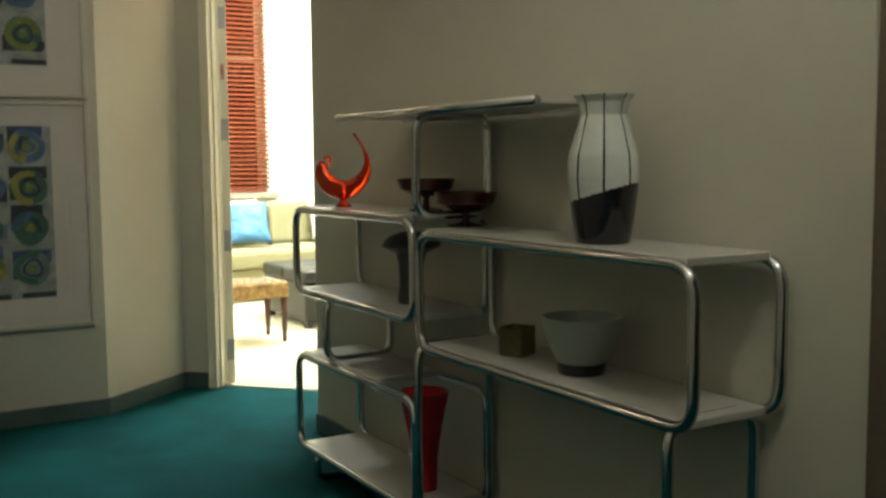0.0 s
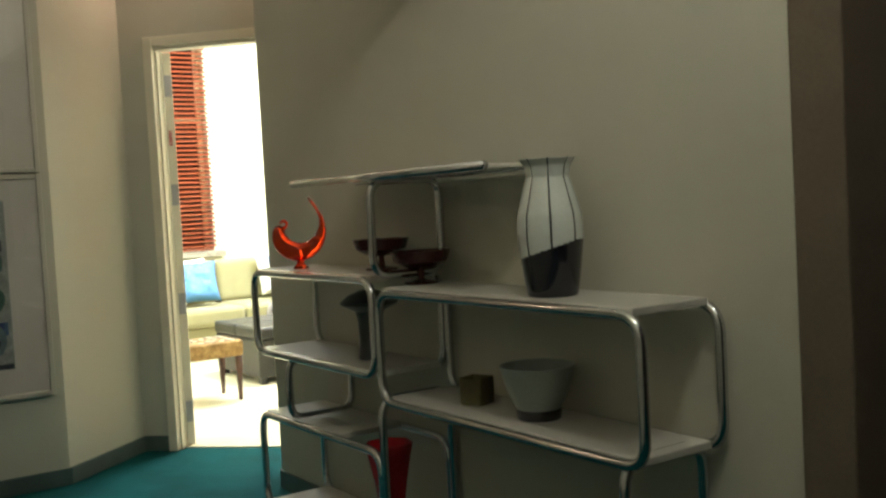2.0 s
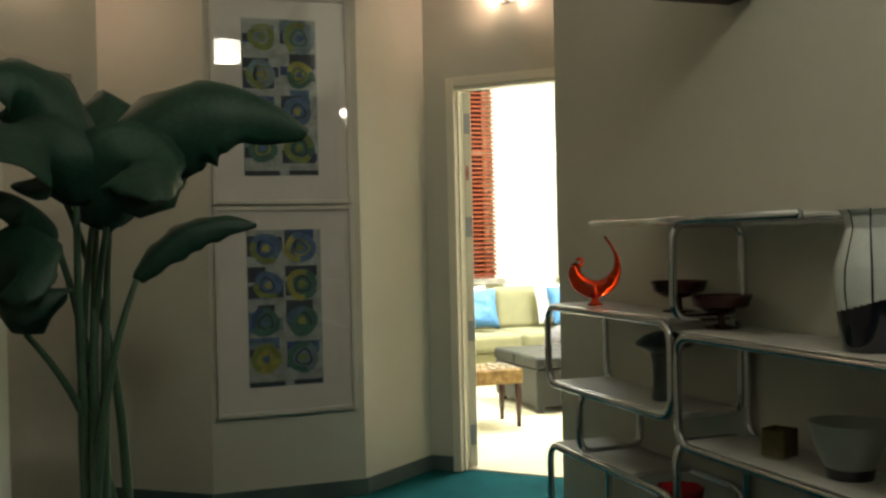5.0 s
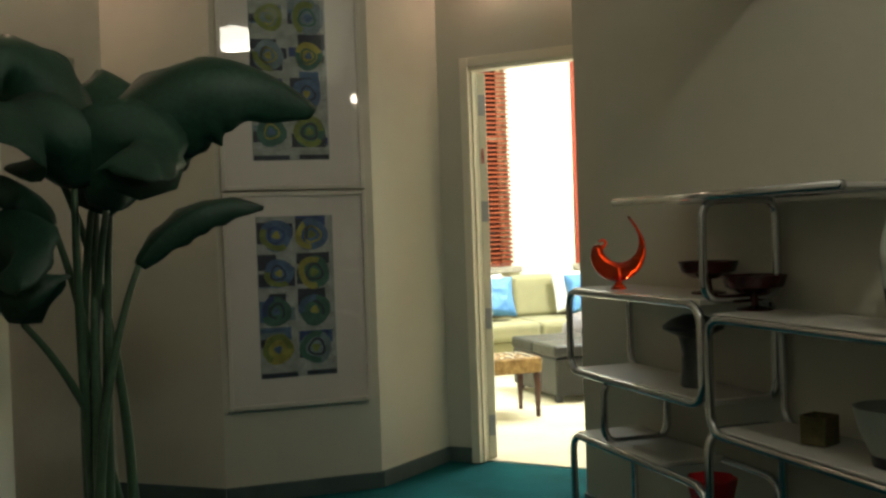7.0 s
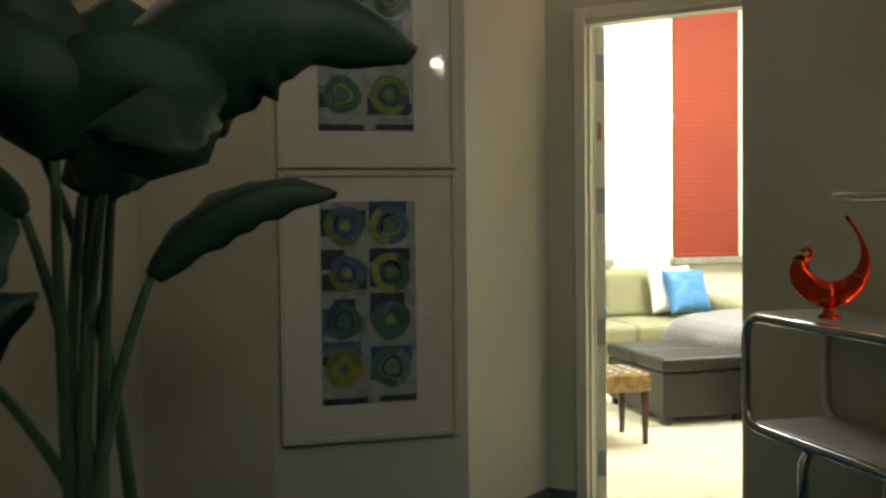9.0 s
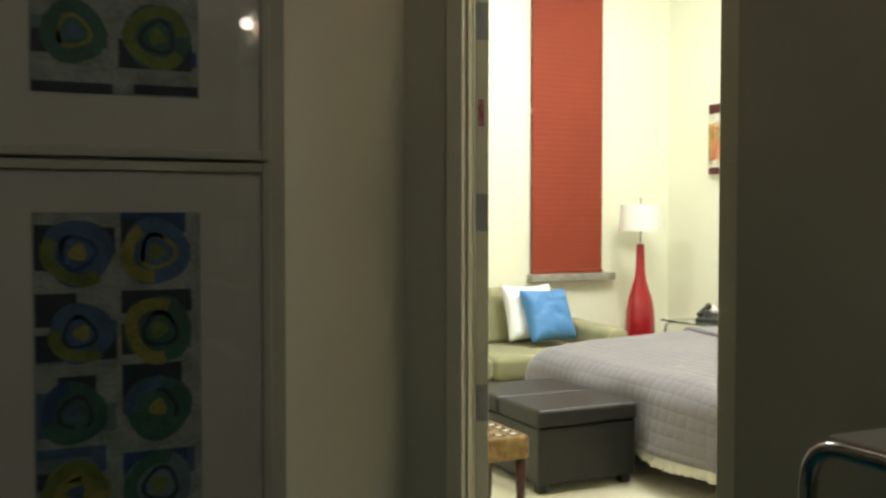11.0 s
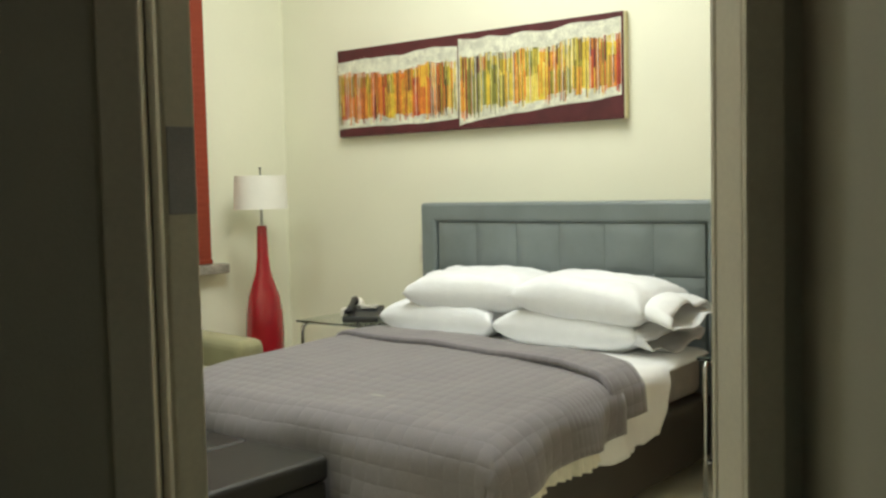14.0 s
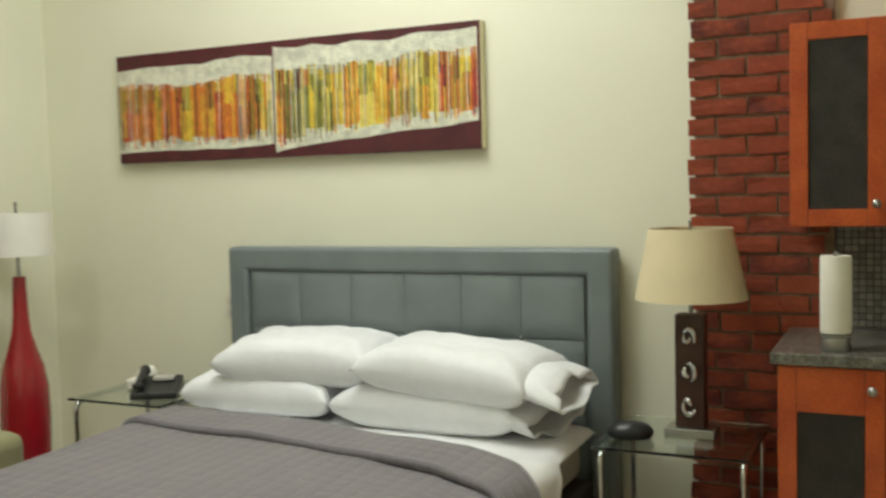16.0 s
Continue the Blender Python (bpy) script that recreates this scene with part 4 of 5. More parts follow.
# ---- bedroom: bench, ottoman, sofa ----
bench = thing("storage_bench", "black leather storage bench at the foot of the bed", "bench", (0.93, 1.21, 0))
box("body", (0, 0, 0.05), (0.56, 0.80, 0.325), BLACKL, bench, 0.015, 3)
for k in range(2):
    box("lid_pad", (-0.008, -0.008 + 0.409 * k, 0.327), (0.568, 0.399 + 0.409 * k, 0.415), BLACKL, bench, 0.022, 4)
for x in (0.04, 0.52):
    for y in (0.05, 0.75):
        box("foot", (x - 0.025, y - 0.025, 0.0065), (x + 0.025, y + 0.025, 0.05), BLACK, bench, 0.003)

ott = thing("footstool", "square footstool with a brown patterned seat and dark legs", "footstool", (0.20, 0.83, 0))
WEAVE2 = mat("stool_cloth", (0.34, 0.22, 0.09), 0.85, var=0.4, scale=22, bump=0.6, second=(0.16, 0.09, 0.03))
box("seat", (0, 0, 0.30), (0.46, 0.36, 0.405), WEAVE2, ott, 0.02, 3)
bm = bmesh.new()
rnd = random.Random(5)
for i in range(6):
    for j in range(5):
        if (i + j) % 2 == 0 or rnd.random() < 0.6:
            x0, y0 = 0.025 + i * 0.07, 0.02 + j * 0.066
            add_box(bm, (x0, y0, 0.4052), (x0 + 0.052, y0 + 0.05, 0.4066), 0)
            add_box(bm, (x0 + 0.012, y0 + 0.012, 0.4068), (x0 + 0.038, y0 + 0.036, 0.4078), 1)
finish("seat_pattern", bm, [mat("pattern_brown", (0.025, 0.014, 0.01), 0.8), mat("pattern_cream", (0.70, 0.66, 0.52), 0.8)], ott)
for x in (0.03, 0.43):
    for y in (0.03, 0.33):
        bm = bmesh.new()
        add_tube(bm, [(x, y, 0.0065), (x, y, 0.16), (x, y, 0.30)], lambda s: 0.014 + 0.012 * s, n=10)
        finish("leg", bm, DARKWOOD, ott, smooth=True)

sofa = thing("sofa", "pale green upholstered sofa under the windows", "sofa", (0.42, 2.62, 0))
SL = 2.08
box("base", (0.02, 0.05, 0.14), (SL - 0.02, 0.84, 0.29), SOFA, sofa, 0.02, 3)
for k in range(2):
    w = (SL - 0.36) / 2
    box("seat_cushion", (0.18 + w * k + 0.003, 0.0, 0.292), (0.18 + w * (k + 1) - 0.003, 0.66, 0.445), SOFA, sofa, 0.045, 4)
    bm = bmesh.new()
    add_box(bm, (0.18 + w * k + 0.003, 0.60, 0.44), (0.18 + w * (k + 1) - 0.003, 0.80, 0.82))
    for q in bm.verts:
        if q.co.z > 0.6:
            q.co.y += 0.05
    finish("back_cushion", bm, SOFA, sofa, bevel=0.05, segs=4)
for x0 in (0.0, SL - 0.175):
    bm = bmesh.new()
    add_box(bm, (x0, 0.02, 0.13), (x0 + 0.175, 0.84, 0.60))
    for q in bm.verts:
        if q.co.z > 0.5 and q.co.y < 0.3:
            q.co.z -= 0.025
    finish("arm", bm, SOFA, sofa, bevel=0.05, segs=4)
box("back", (0.10, 0.79, 0.15), (SL - 0.10, 0.875, 0.80), SOFA, sofa, 0.03, 3)
for x in (0.08, SL - 0.08):
    for y in (0.1, 0.78):
        box("foot", (x - 0.03, y - 0.03, 0.0065), (x + 0.03, y + 0.03, 0.139), DARKWOOD, sofa, 0.004)
for x, tw in ((2.07, 6), (1.17, -8)):
    pillow("cushion", (x, 3.00, 0.655), (0.38, 0.38, 0.15), tw, BLUE, "blue satin scatter cushion on the sofa", "cushion", "sofa cushions", (66, 0), x)
    pillow("cushion", (x - 0.07, 3.13, 0.665), (0.40, 0.40, 0.13), tw - 4, LINEN, "white scatter cushion behind a blue one", "cushion", "sofa cushions", (72, 0), x + 3)

# ---- bedroom: window coverings ----
rb = thing("roller_blind", "rust-red pleated roller blind drawn down over the window", "blind")
a, b = WIN[1]
bm = bmesh.new()
zz, prev = WZ0 + 0.03, None
k = 0
while zz < WZ1 - 0.02:
    y = SY1 - 0.03 + 0.001 * (k % 2)
    cur = [bm.verts.new((a - 0.008, y, zz)), bm.verts.new((b - 0.010, y, zz))]
    if prev:
        bm.faces.new((prev[0], prev[1], cur[1], cur[0]))
    prev = cur
    zz += 0.013 if zz < 1.12 else 0.02
    k += 1
o = finish("cloth", bm, RED_SHADE, rb)
o.modifiers.new("thickness", "SOLIDIFY").thickness = 0.003
box("bottom_bar", (a - 0.010, SY1 - 0.045, WZ0 + 0.004), (b - 0.008, SY1 - 0.018, WZ0 + 0.03), RED_SHADE, rb, 0.005)
box("head_rail", (a + 0.015, SY1 - 0.06, WZ1 - 0.03), (b - 0.02, SY1 - 0.005, WZ1 + 0.03), RED_SHADE, rb, 0.006)

vb = thing("slatted_blind", "red-brown wooden slatted blind lowered over the window", "blind")
a, b = WIN[0]
slat_bm = bmesh.new()
add_box(slat_bm, (a - 0.01, -0.024, -0.0015), (b + 0.01, 0.024, 0.0015))
first = finish("slat", slat_bm, BLIND, vb)
zs = [WZ0 + 0.05 + 0.042 * k for k in range(int((WZ1 - WZ0 - 0.12) / 0.042))]
for k, z in enumerate(zs):
    s = first if k == 0 else new("slat", first.data)
    s.parent = vb
    s.matrix_basis = pose(0, SY1 - 0.04, z, 32, 0, 0)
box("bottom_bar", (a + 0.02, SY1 - 0.065, WZ0 + 0.006), (b - 0.02, SY1 - 0.015, WZ0 + 0.026), BLIND, vb, 0.004)
box("head_rail", (a + 0.01, SY1 - 0.075, WZ1 - 0.06), (b - 0.01, SY1 - 0.005, WZ1 + 0.01), BLIND, vb, 0.004)
for x in (a + 0.12, b - 0.12):
    tube("cord", [(x, SY1 - 0.068, WZ0 + 0.02), (x, SY1 - 0.068, WZ1 - 0.05)], 0.0025, BLIND, vb, n=6)

# ---- bedroom: lamps, night tables ----
fl = thing("floor_lamp", "tall red lacquered bottle-shaped floor lamp with a white shade", "floor lamp", (3.02, 3.24, 0.0065))
lathe("base", [(0.085, 0.0), (0.09, 0.006), (0.098, 0.10), (0.107, 0.30), (0.112, 0.48), (0.108, 0.60), (0.092, 0.70), (0.066, 0.78), (0.045, 0.85), (0.036, 0.93), (0.031, 1.05), (0.029, 1.11), (0.024, 1.118), (0.0005, 1.118)], LACQUER, fl, n=36, cap=False)
lathe("stem", [(0.008, 1.119), (0.008, 1.225), (0.012, 1.23), (0.012, 1.26), (0.005, 1.265), (0.005, 1.445), (0.009, 1.455), (0.0005, 1.463)], STEEL, fl, n=12, cap=False)
lathe("shade", [(0.158, 1.215), (0.150, 1.41), (0.147, 1.41), (0.155, 1.215)], SHADECLOTH, fl, n=40, cap=False)


def night_table(at, label):
    t = thing("night_table", label, "table", at, 0, "glass night tables")
    g = box("top", (0, 0, 0.588), (0.50, 0.52, 0.60), CLEAR, t, 0.003)
    for y in (0.025, 0.495):
        tube("leg_frame", rounded([(0.025, y, 0.0075), (0.025, y, 0.577), (0.475, y, 0.577), (0.475, y, 0.0075)], 0.05), 0.010, CHROME, t)
    box("lower_shelf", (0.03, 0.035, 0.16), (0.47, 0.485, 0.172), BLACK, t, 0.003)
    for y in (0.035, 0.485):
        tube("rail", [(0.026, y, 0.155), (0.474, y, 0.155)], 0.006, CHROME, t, n=8)
    return t


night_table((2.93, -0.02, 0), "glass night table on bent chrome legs beside the bed")
night_table((2.93, 2.36, 0), "glass night table on bent chrome legs beside the bed")

tl = thing("table_lamp", "dark block table lamp with curled chrome crescents and a cream shade", "table lamp", (3.20, 0.213, 0.6008))
box("foot", (-0.055, -0.085, 0), (0.055, 0.085, 0.030), STEEL, tl, 0.003)
box("block", (-0.035, -0.05, 0.0305), (0.035, 0.05, 0.425), DARKWOOD, tl, 0.004)
for z, a0 in ((0.11, 200), (0.225, 60), (0.345, 20)):
    # a bent chrome crescent with a smaller one curled inside it
    bm = bmesh.new()
    for r, dy, dz, st, sweep in ((0.032, 0.0, 0.0, a0, 200), (0.017, 0.006, 0.004, a0 + 150, 220)):
        pts = [(-0.040 - 0.004 * math.sin(math.pi * k / 14), dy + r * 0.62 * math.cos(radians(st + sweep * k / 14)), z + dz + r * math.sin(radians(st + sweep * k / 14))) for k in range(15)]
        add_tube(bm, pts, lambda t: 0.003 + 0.008 * math.sin(math.pi * t), n=8)
    finish("crescent", bm, CHROME, tl, smooth=True)["label"] = "curled chrome crescent"
lathe("stem", [(0.008, 0.4255), (0.008, 0.52), (0.013, 0.525), (0.013, 0.56), (0.004, 0.565), (0.004, 0.735), (0.008, 0.745), (0.0005, 0.752)], STEEL, tl, n=12, cap=False)
lathe("shade", [(0.192, 0.478), (0.142, 0.722), (0.139, 0.722), (0.189, 0.478)], TANSHADE, tl, n=40, cap=False)

clock = thing("clock_radio", "small black clock radio on the glass night table", "clock", (3.08, 0.40, 0.6008), 15)
bm = bmesh.new()
bmesh.ops.create_uvsphere(bm, u_segments=20, v_segments=12, radius=1)
for q in bm.verts:
    q.co = (q.co.x * 0.05, q.co.y * 0.08, max(0.0, q.co.z * 0.04 + 0.022))
finish("body", bm, BLACK, clock, smooth=True)

ph = thing("telephone", "black desk telephone with its handset beside a white note block", "telephone", (3.10, 2.52, 0.6008), 30)
bm = bmesh.new()
add_prism(bm, [(-0.09, -0.10), (0.10, -0.10), (0.10, 0.10), (-0.09, 0.10)], 0, 0.03)
for q in bm.verts:
    if q.co.z > 0.02 and q.co.x > 0:
        q.co.z += 0.045
finish("body", bm, BLACK, ph, bevel=0.008, segs=3)
tube("handset", rounded([(-0.08, 0.065, 0.05), (-0.07, 0.065, 0.072), (0.07, 0.065, 0.108), (0.09, 0.065, 0.095)], 0.03), lambda s: 0.024 if s < 0.16 or s > 0.84 else 0.014, BLACK, ph, n=10)
box("display", (0.02, -0.07, 0.062), (0.08, 0.02, 0.078), MATBOARD, ph, 0.003)
nb = thing("tissue_pack", "white folded paper beside the telephone", "paper", (3.22, 2.68, 0.6008), 12)
box("sheet_stack", (-0.06, -0.08, 0), (0.06, 0.08, 0.05), PAPER, nb, 0.012, 3)
bm = bmesh.new()
add_lathe(bm, [(0.045, 0.0505), (0.05, 0.07), (0.03, 0.10), (0.0005, 0.105)], n=9, cap=False)
finish("tuft", bm, PAPER, nb, smooth=True)

sw = thing("wall_outlet", "white plastic outlet plate on the wall by the headboard", "outlet", (SX1, 2.40, 0.95))
box("plate", (-0.006, -0.035, -0.057), (-0.0005, 0.035, 0.057), TRIM, sw, 0.002)
for z in (-0.025, 0.025):
    box("socket", (-0.008, -0.016, z - 0.014), (-0.0062, 0.016, z + 0.014), SHELF, sw, 0.0008)

# ---- bedroom: painting over the bed ----
pt = thing("painting", "long maroon canvas with cream bands and dripping coloured stripes", "painting")
PY0, PY1, PZ0, PZ1, PXF = 1.095, 3.01, 1.640, 2.155, 3.460
box("canvas", (PXF, PY0, PZ0), (SX1 - 0.001, PY1, PZ1), [MAROON], pt, 0.002)
box("side_edge", (PXF + 0.002, PY0 - 0.006, PZ0 + 0.001), (SX1 - 0.002, PY0 - 0.0005, PZ1 - 0.001), mat("canvas_side", (0.72, 0.66, 0.40), 0.8, bump=0.4), pt, 0.001)
PAINTS = [mat("paint_%s" % n, c, 0.55, var=0.3, scale=25, bump=0.5, fine=120) for n, c in (
    ("cream", (0.70, 0.70, 0.56)), ("yellow", (0.72, 0.52, 0.05)), ("orange", (0.72, 0.24, 0.03)), ("red", (0.52, 0.07, 0.03)),
    ("olive", (0.22, 0.22, 0.04)), ("dark", (0.06, 0.02, 0.015)), ("lemon", (0.74, 0.66, 0.18)), ("grey", (0.42, 0.46, 0.36)))]
bm = bmesh.new()
rnd = random.Random(21)
PM = 2.10
H = PZ1 - PZ0


def smooth_noise(y, s):
    return noise.noise(Vector((y * 3.1, s, 0.5))) + 0.5 * noise.noise(Vector((y * 9, s + 4, 1.5)))


def strip(bm, ya, yb, za0, za1, zb0, zb1, x, mi):
    bm.faces.new([bm.verts.new(p) for p in ((x, ya, za0), (x, yb, zb0), (x, yb, zb1), (x, ya, za1))]).material_index = mi


def band(y):
    left = y > PM
    t = (PY1 - y) / (PY1 - PM) if left else (PM - y) / (PM - PY0)
    lo = PZ0 + H * ((0.09 + 0.02 * t) if left else (0.02 + 0.20 * t ** 0.7))
    hi = PZ0 + H * ((0.86 + 0.03 * t) if left else (0.97 - 0.06 * math.sin(math.pi * t)))
    return lo + 0.012 * smooth_noise(y, 1.0), hi + 0.022 * smooth_noise(y, 8.0)


n = 120
for y_a, y_b in ((PM + 0.004, PY1 - 0.004), (PY0 + 0.012, PM - 0.004)):
    for k in range(n // 2):
        ya, yb = y_a + (y_b - y_a) * k / (n // 2), y_a + (y_b - y_a) * (k + 1) / (n // 2)
        (l0, h0), (l1, h1) = band(ya), band(yb)
        strip(bm, ya, yb, l0, h0, l1, h1, PXF - 0.001, 0)
y = PY0 + 0.014
while y < PY1 - 0.07:
    w = rnd.uniform(0.018, 0.06)
    if y + w < PM - 0.008 or y > PM + 0.012:
        (l0, h0), (l1, h1) = band(y), band(y + w)
        zone = smooth_noise(y * 1.3, 15.0)
        q = rnd.choice((2, 2, 1, 3) if zone > 0.12 else (4, 4, 1) if zone < -0.3 else (1, 2, 6, 4))
        cut = rnd.uniform(0.40, 0.65)
        z0, z1 = rnd.uniform(0.10, 0.18), rnd.uniform(0.70, 0.80)
        for f0, f1, c in ((z0, cut, q), (cut, z1, rnd.choice((q, 4, 1, 2)))):
            strip(bm, y, y + w, l0 + (h0 - l0) * f0, l0 + (h0 - l0) * f1, l1 + (h1 - l1) * f0, l1 + (h1 - l1) * f1, PXF - 0.0015, c)
    y += w
y = PY0 + 0.016
while y < PY1 - 0.012:
    w = rnd.uniform(0.003, 0.008)
    if not (PM - 0.016 < y < PM + 0.006):
        lo, hi = band(y)
        hh = hi - lo
        z0 = lo + hh * rnd.uniform(0.03, 0.20)
        z1 = hi - hh * (0.20 + 0.05 * smooth_noise(y, 3.0)) - 0.01 * rnd.random()
        zone = smooth_noise(y * 1.3, 15.0)
        pal = (2, 3, 2, 1, 5, 2, 3) if zone > 0.12 else (4, 1, 4, 6, 5, 4, 7) if zone < -0.38 else (1, 6, 2, 1, 5, 4, 1)
        zm = z0 + (z1 - z0) * rnd.uniform(0.45, 0.8)
        q = rnd.choice(pal)
        strip(bm, y, y + w, z0, zm, z0, zm, PXF - 0.002, q)
        strip(bm, y, y + w, zm, z1, zm, z1, PXF - 0.002, rnd.choice(pal))
        if rnd.random() < 0.45:
            strip(bm, y + w, y + w + 0.004, lo + hh * rnd.uniform(0.02, 0.12), z1, lo + hh * 0.06, z1, PXF - 0.0025, rnd.choice((5, 3, 5, 0)))
    y += w + rnd.uniform(0.001, 0.012)
finish("stripes", bm, PAINTS, pt)["label"] = "cream bands with yellow, orange, red and olive drips"

# ---- bedroom: kitchenette ----
KY1, KY0 = -0.105, -1.75
lower = thing("base_cabinet", "cherry wood kitchenette base cabinet with ribbed glass doors", "cabinet")
UX0 = 2.90
box("body", (UX0 + 0.022, KY0, 0.10), (SX1 - 0.003, KY1, 0.918), CHERRY, lower, 0.003)
box("kick", (UX0 + 0.07, KY0, 0.0065), (SX1 - 0.003, KY1, 0.10), BLACK, lower, 0)
box("worktop", (UX0 - 0.015, KY0, 0.9185), (SX1 - 0.003, KY1 + 0.02, 0.955), COUNTER, lower, 0.005)


def cab_door(parent, x, y1, w, z0, z1, knob_low, top_panel=0.0):
    bm = bmesh.new()
    s = 0.055
    y0 = y1 - w
    add_box(bm, (x, y0, z0), (x + 0.02, y0 + s, z1))
    add_box(bm, (x, y1 - s, z0), (x + 0.02, y1, z1))
    add_box(bm, (x, y0 + s, z0), (x + 0.02, y1 - s, z0 + s))
    add_box(bm, (x, y0 + s, z1 - s - top_panel), (x + 0.02, y1 - s, z1))
    d = finish("door", bm, CHERRY, parent, bevel=0.003)
    bm = bmesh.new()
    n = 24
    ya, yb = y0 + s, y1 - s
    pr = None
    for k in range(n * 4 + 1):
        yy = ya + (yb - ya) * k / (n * 4)
        xx = x + 0.011 - 0.003 * abs(math.sin(math.pi * k / 4))
        cur = (bm.verts.new((xx, yy, z0 + s)), bm.verts.new((xx, yy, z1 - s - top_panel)))
        if pr:
            bm.faces.new((pr[0], cur[0], cur[1], pr[1]))
        pr = cur
    finish("pane", bm, RIBGLASS, d, smooth=True)["label"] = "dark ribbed glass"
    return d


def knob(parent, x, y, z):
    bm = bmesh.new()
    add_lathe(bm, [(0.006, 0.0), (0.006, 0.012), (0.014, 0.018), (0.014, 0.026), (0.0005, 0.03)], n=16, cap=False)
    bmesh.ops.rotate(bm, verts=bm.verts, matrix=Matrix.Rotation(radians(-90), 3, "Y"))
    bmesh.ops.translate(bm, verts=bm.verts, vec=(x, y, z))
    finish("knob", bm, STEEL, parent, smooth=True)


for k in range(5):
    y1 = KY1 - 0.002 - 0.306 * k
    cab_door(lower, UX0, y1, 0.302, 0.11, 0.914, False, 0.085)
    knob(lower, UX0, y1 - 0.302 + 0.035 if k % 2 == 0 else y1 - 0.035, 0.853)
upper = thing("wall_cabinet", "cherry wood wall cabinet with ribbed glass doors", "cabinet")
WX0 = 3.12
box("body", (WX0 + 0.022, KY0, 1.327), (SX1 - 0.003, KY1 - 0.015, 1.979), CHERRY, upper, 0.003)
for k in range(5):
    y1 = KY1 - 0.017 - 0.290 * k
    cab_door(upper, WX0, y1, 0.286, 1.329, 1.977, True)
    knob(upper, WX0, y1 - 0.286 + 0.03 if k % 2 == 0 else y1 - 0.03, 1.40)
struct(box("wall_backsplash", (SX1 - 0.008, KY0, 0.956), (SX1 - 0.0005, KY1 - 0.08, 1.334), SPLASH, bevel=0), "grey mosaic tile splashback")
roll = thing("paper_towel_roll", "white paper towel roll on a steel holder", "paper towel", (2.985, -0.268, 0.956))
lathe("holder", [(0.042, 0.0), (0.044, 0.004), (0.040, 0.040), (0.048, 0.046), (0.048, 0.050), (0.008, 0.052), (0.008, 0.30), (0.0005, 0.305)], STEEL, roll, cap=False)
lathe("roll", [(0.018, 0.054), (0.045, 0.054), (0.046, 0.058), (0.046, 0.285), (0.045, 0.29), (0.018, 0.29)], PAPER, roll, cap=False)
sink = thing("sink", "round stainless steel sink set in the worktop", "sink", (3.17, -0.62, 0.9555))
lathe("basin", [(0.20, 0.001), (0.20, 0.004), (0.185, 0.006), (0.18, 0.003), (0.175, 0.001), (0.0005, 0.0008)], STEEL, sink, n=40, cap=False)
tap = thing("faucet", "small chrome swan-neck faucet behind the sink", "faucet", (3.36, -0.50, 0.956))
tube("spout", rounded([(0, 0, 0), (0, 0, 0.16), (-0.14, -0.03, 0.15), (-0.14, -0.03, 0.11)], 0.05), 0.011, CHROME, tap)
lathe("base", [(0.024, 0), (0.024, 0.03), (0.014, 0.04), (0.0005, 0.04)], CHROME, tap, n=16, cap=False)
tube("lever", [(0, 0.01, 0.05), (-0.03, 0.07, 0.075)], 0.006, CHROME, tap, n=8)

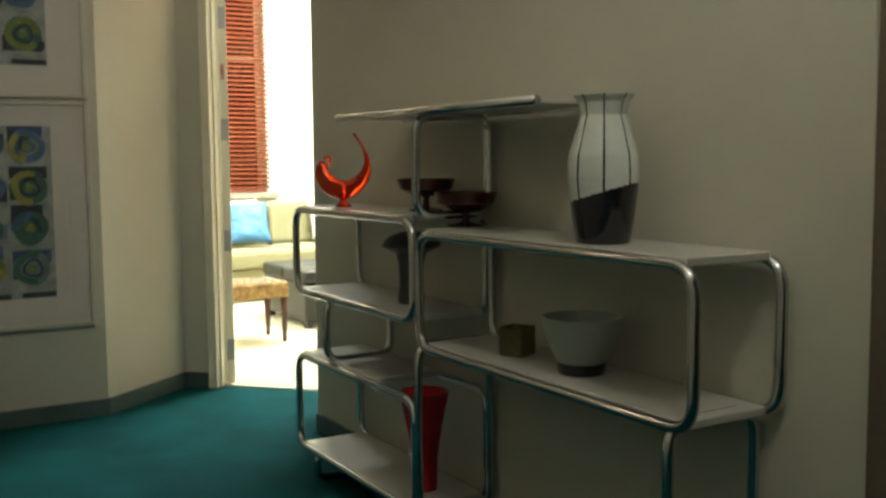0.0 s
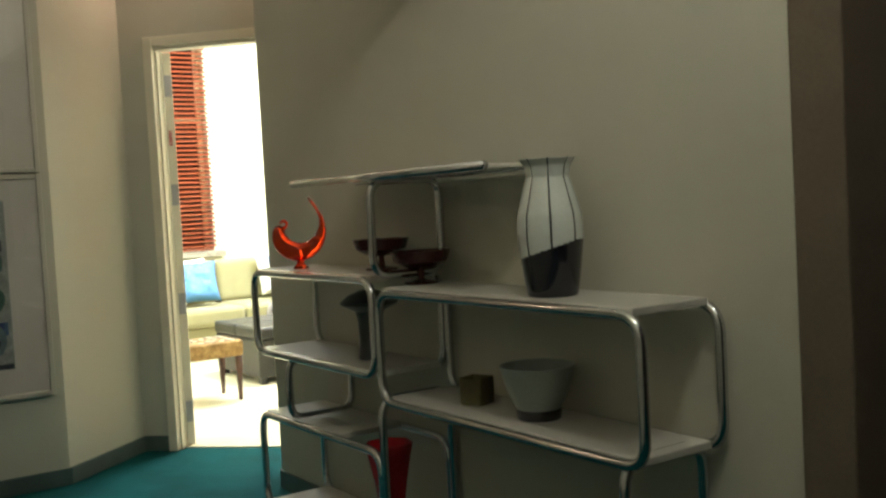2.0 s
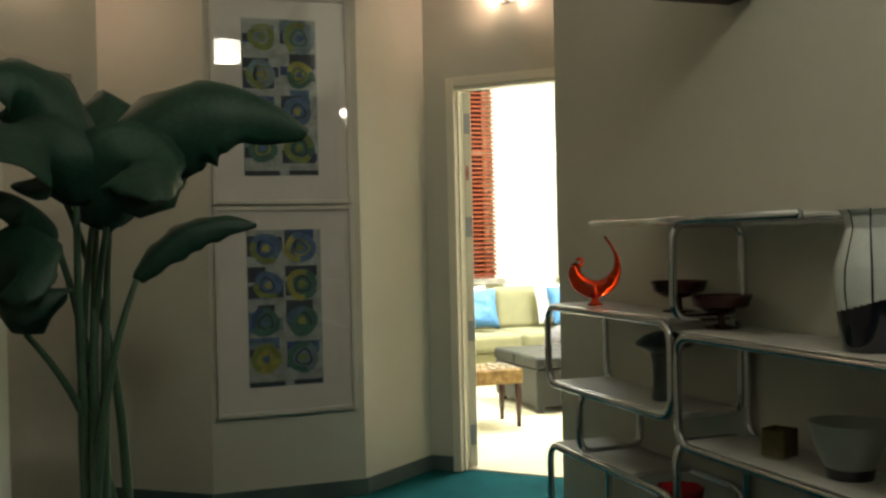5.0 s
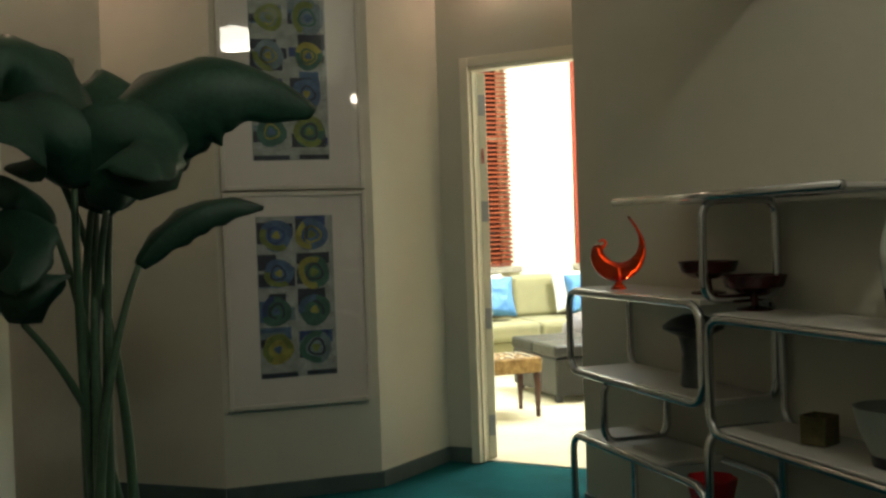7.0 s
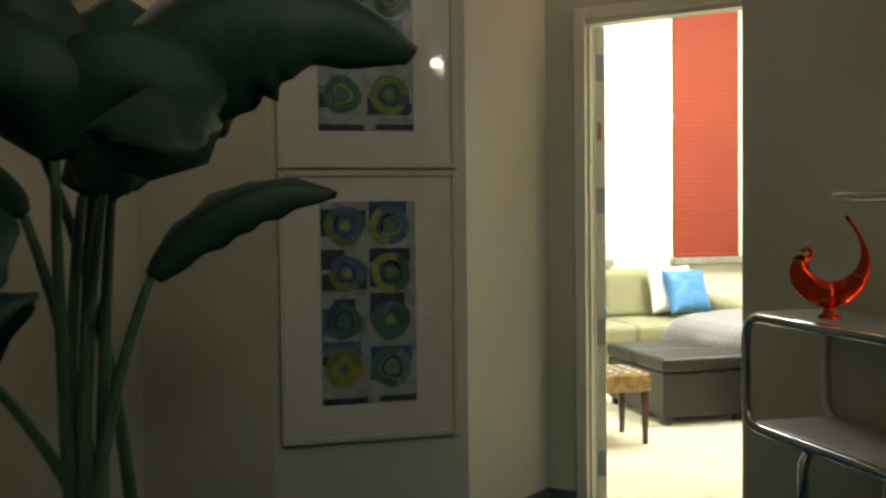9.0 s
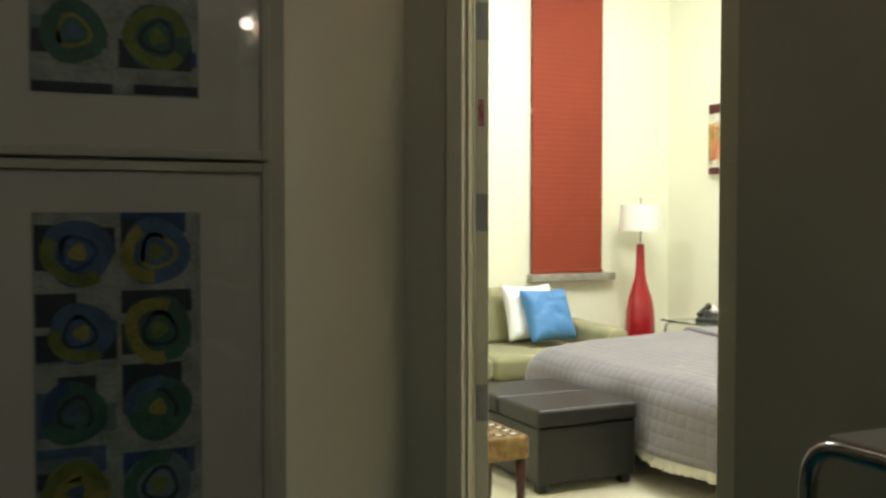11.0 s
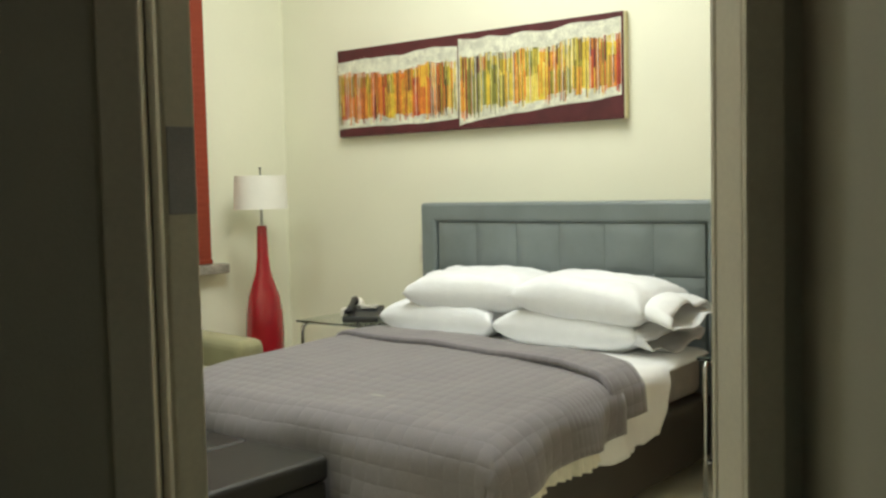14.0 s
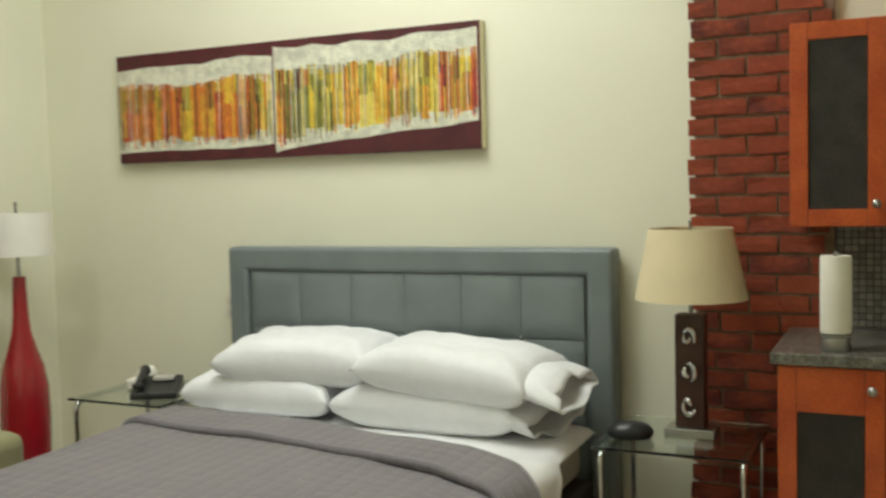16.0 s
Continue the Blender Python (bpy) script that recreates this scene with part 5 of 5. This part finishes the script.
# ceiling lamps
for x, y, w in ((2.2, 1.35, 0.66), (0.55, 2.35, 0.22)):
    cl = thing("ceiling_lamp", "square white flush ceiling lamp, lit", "ceiling lamp", (x, y, CEIL), group="bedroom ceiling lamps")
    bm = bmesh.new()
    for lo, hi in (((-w - 0.03, -w - 0.03, -0.1), (-w, w + 0.03, -0.001)), ((w, -w - 0.03, -0.1), (w + 0.03, w + 0.03, -0.001)), ((-w, -w - 0.03, -0.1), (w, -w, -0.001)), ((-w, w, -0.1), (w, w + 0.03, -0.001))):
        add_box(bm, lo, hi)
    finish("rim", bm, WHITEFR, cl, bevel=0.003)
    box("diffuser", (-w, -w, -0.09), (w, w, -0.08), CEILGLOW, cl, 0)
pl = thing("pendant_lamp", "white glass drum pendant on a short steel rod, lit", "pendant lamp", (-0.93, -4.6, CEIL))
lathe("rod", [(0.05, -0.001), (0.05, -0.02), (0.008, -0.03), (0.008, -0.65)], STEEL, pl, n=16)
lathe("shade", [(0.13, -0.83), (0.14, -0.82), (0.14, -0.66), (0.13, -0.65), (0.126, -0.66), (0.135, -0.67), (0.135, -0.81), (0.126, -0.825)], CEILGLOW, pl, n=32, cap=False).visible_shadow = False

# ---- exposed brick strip on the bed wall, brick by brick ----
pier = tagged(box("wall_brick", (SX1 - 0.035, -0.235, 0), (SX1 - 0.0005, 0.245, CEIL - 0.002), MORTAR, bevel=0), "exposed red brick strip with sandy mortar joints", kind="structure")
rnd = random.Random(3)
kinds = []
for L in (0.198, 0.095, 0.148, 0.06):
    for v_ in range(3):
        bm = bmesh.new()
        add_box(bm, (-0.020, 0, 0), (0.0, L, 0.058))
        bmesh.ops.subdivide_edges(bm, edges=bm.edges, cuts=1)
        for q in bm.verts:
            q.co += Vector((rnd.uniform(-0.004, 0.002), rnd.uniform(-0.003, 0.003), rnd.uniform(-0.003, 0.003)))
        o = finish("brick", bm, BRICK, pier)
        kinds.append((L, o.data))
        bpy.data.objects.remove(o)
z = 0.006
row = 0
while z + 0.06 < CEIL:
    y = 0.262 + rnd.uniform(-0.010, 0.008)
    seq = (0.198, 0.198, 0.06) if row % 2 == 0 else (0.095, 0.198, 0.148)
    for L in seq:
        me = rnd.choice([m for l, m in kinds if l == L])
        b = new("brick", me)
        b.parent = pier
        b.matrix_basis = pose(SX1 - 0.021 - rnd.uniform(0, 0.004), y - L, z + rnd.uniform(-0.002, 0.002), 0, 0, rnd.uniform(-0.8, 0.8))
        y -= L + 0.011
    z += 0.0715
    row += 1
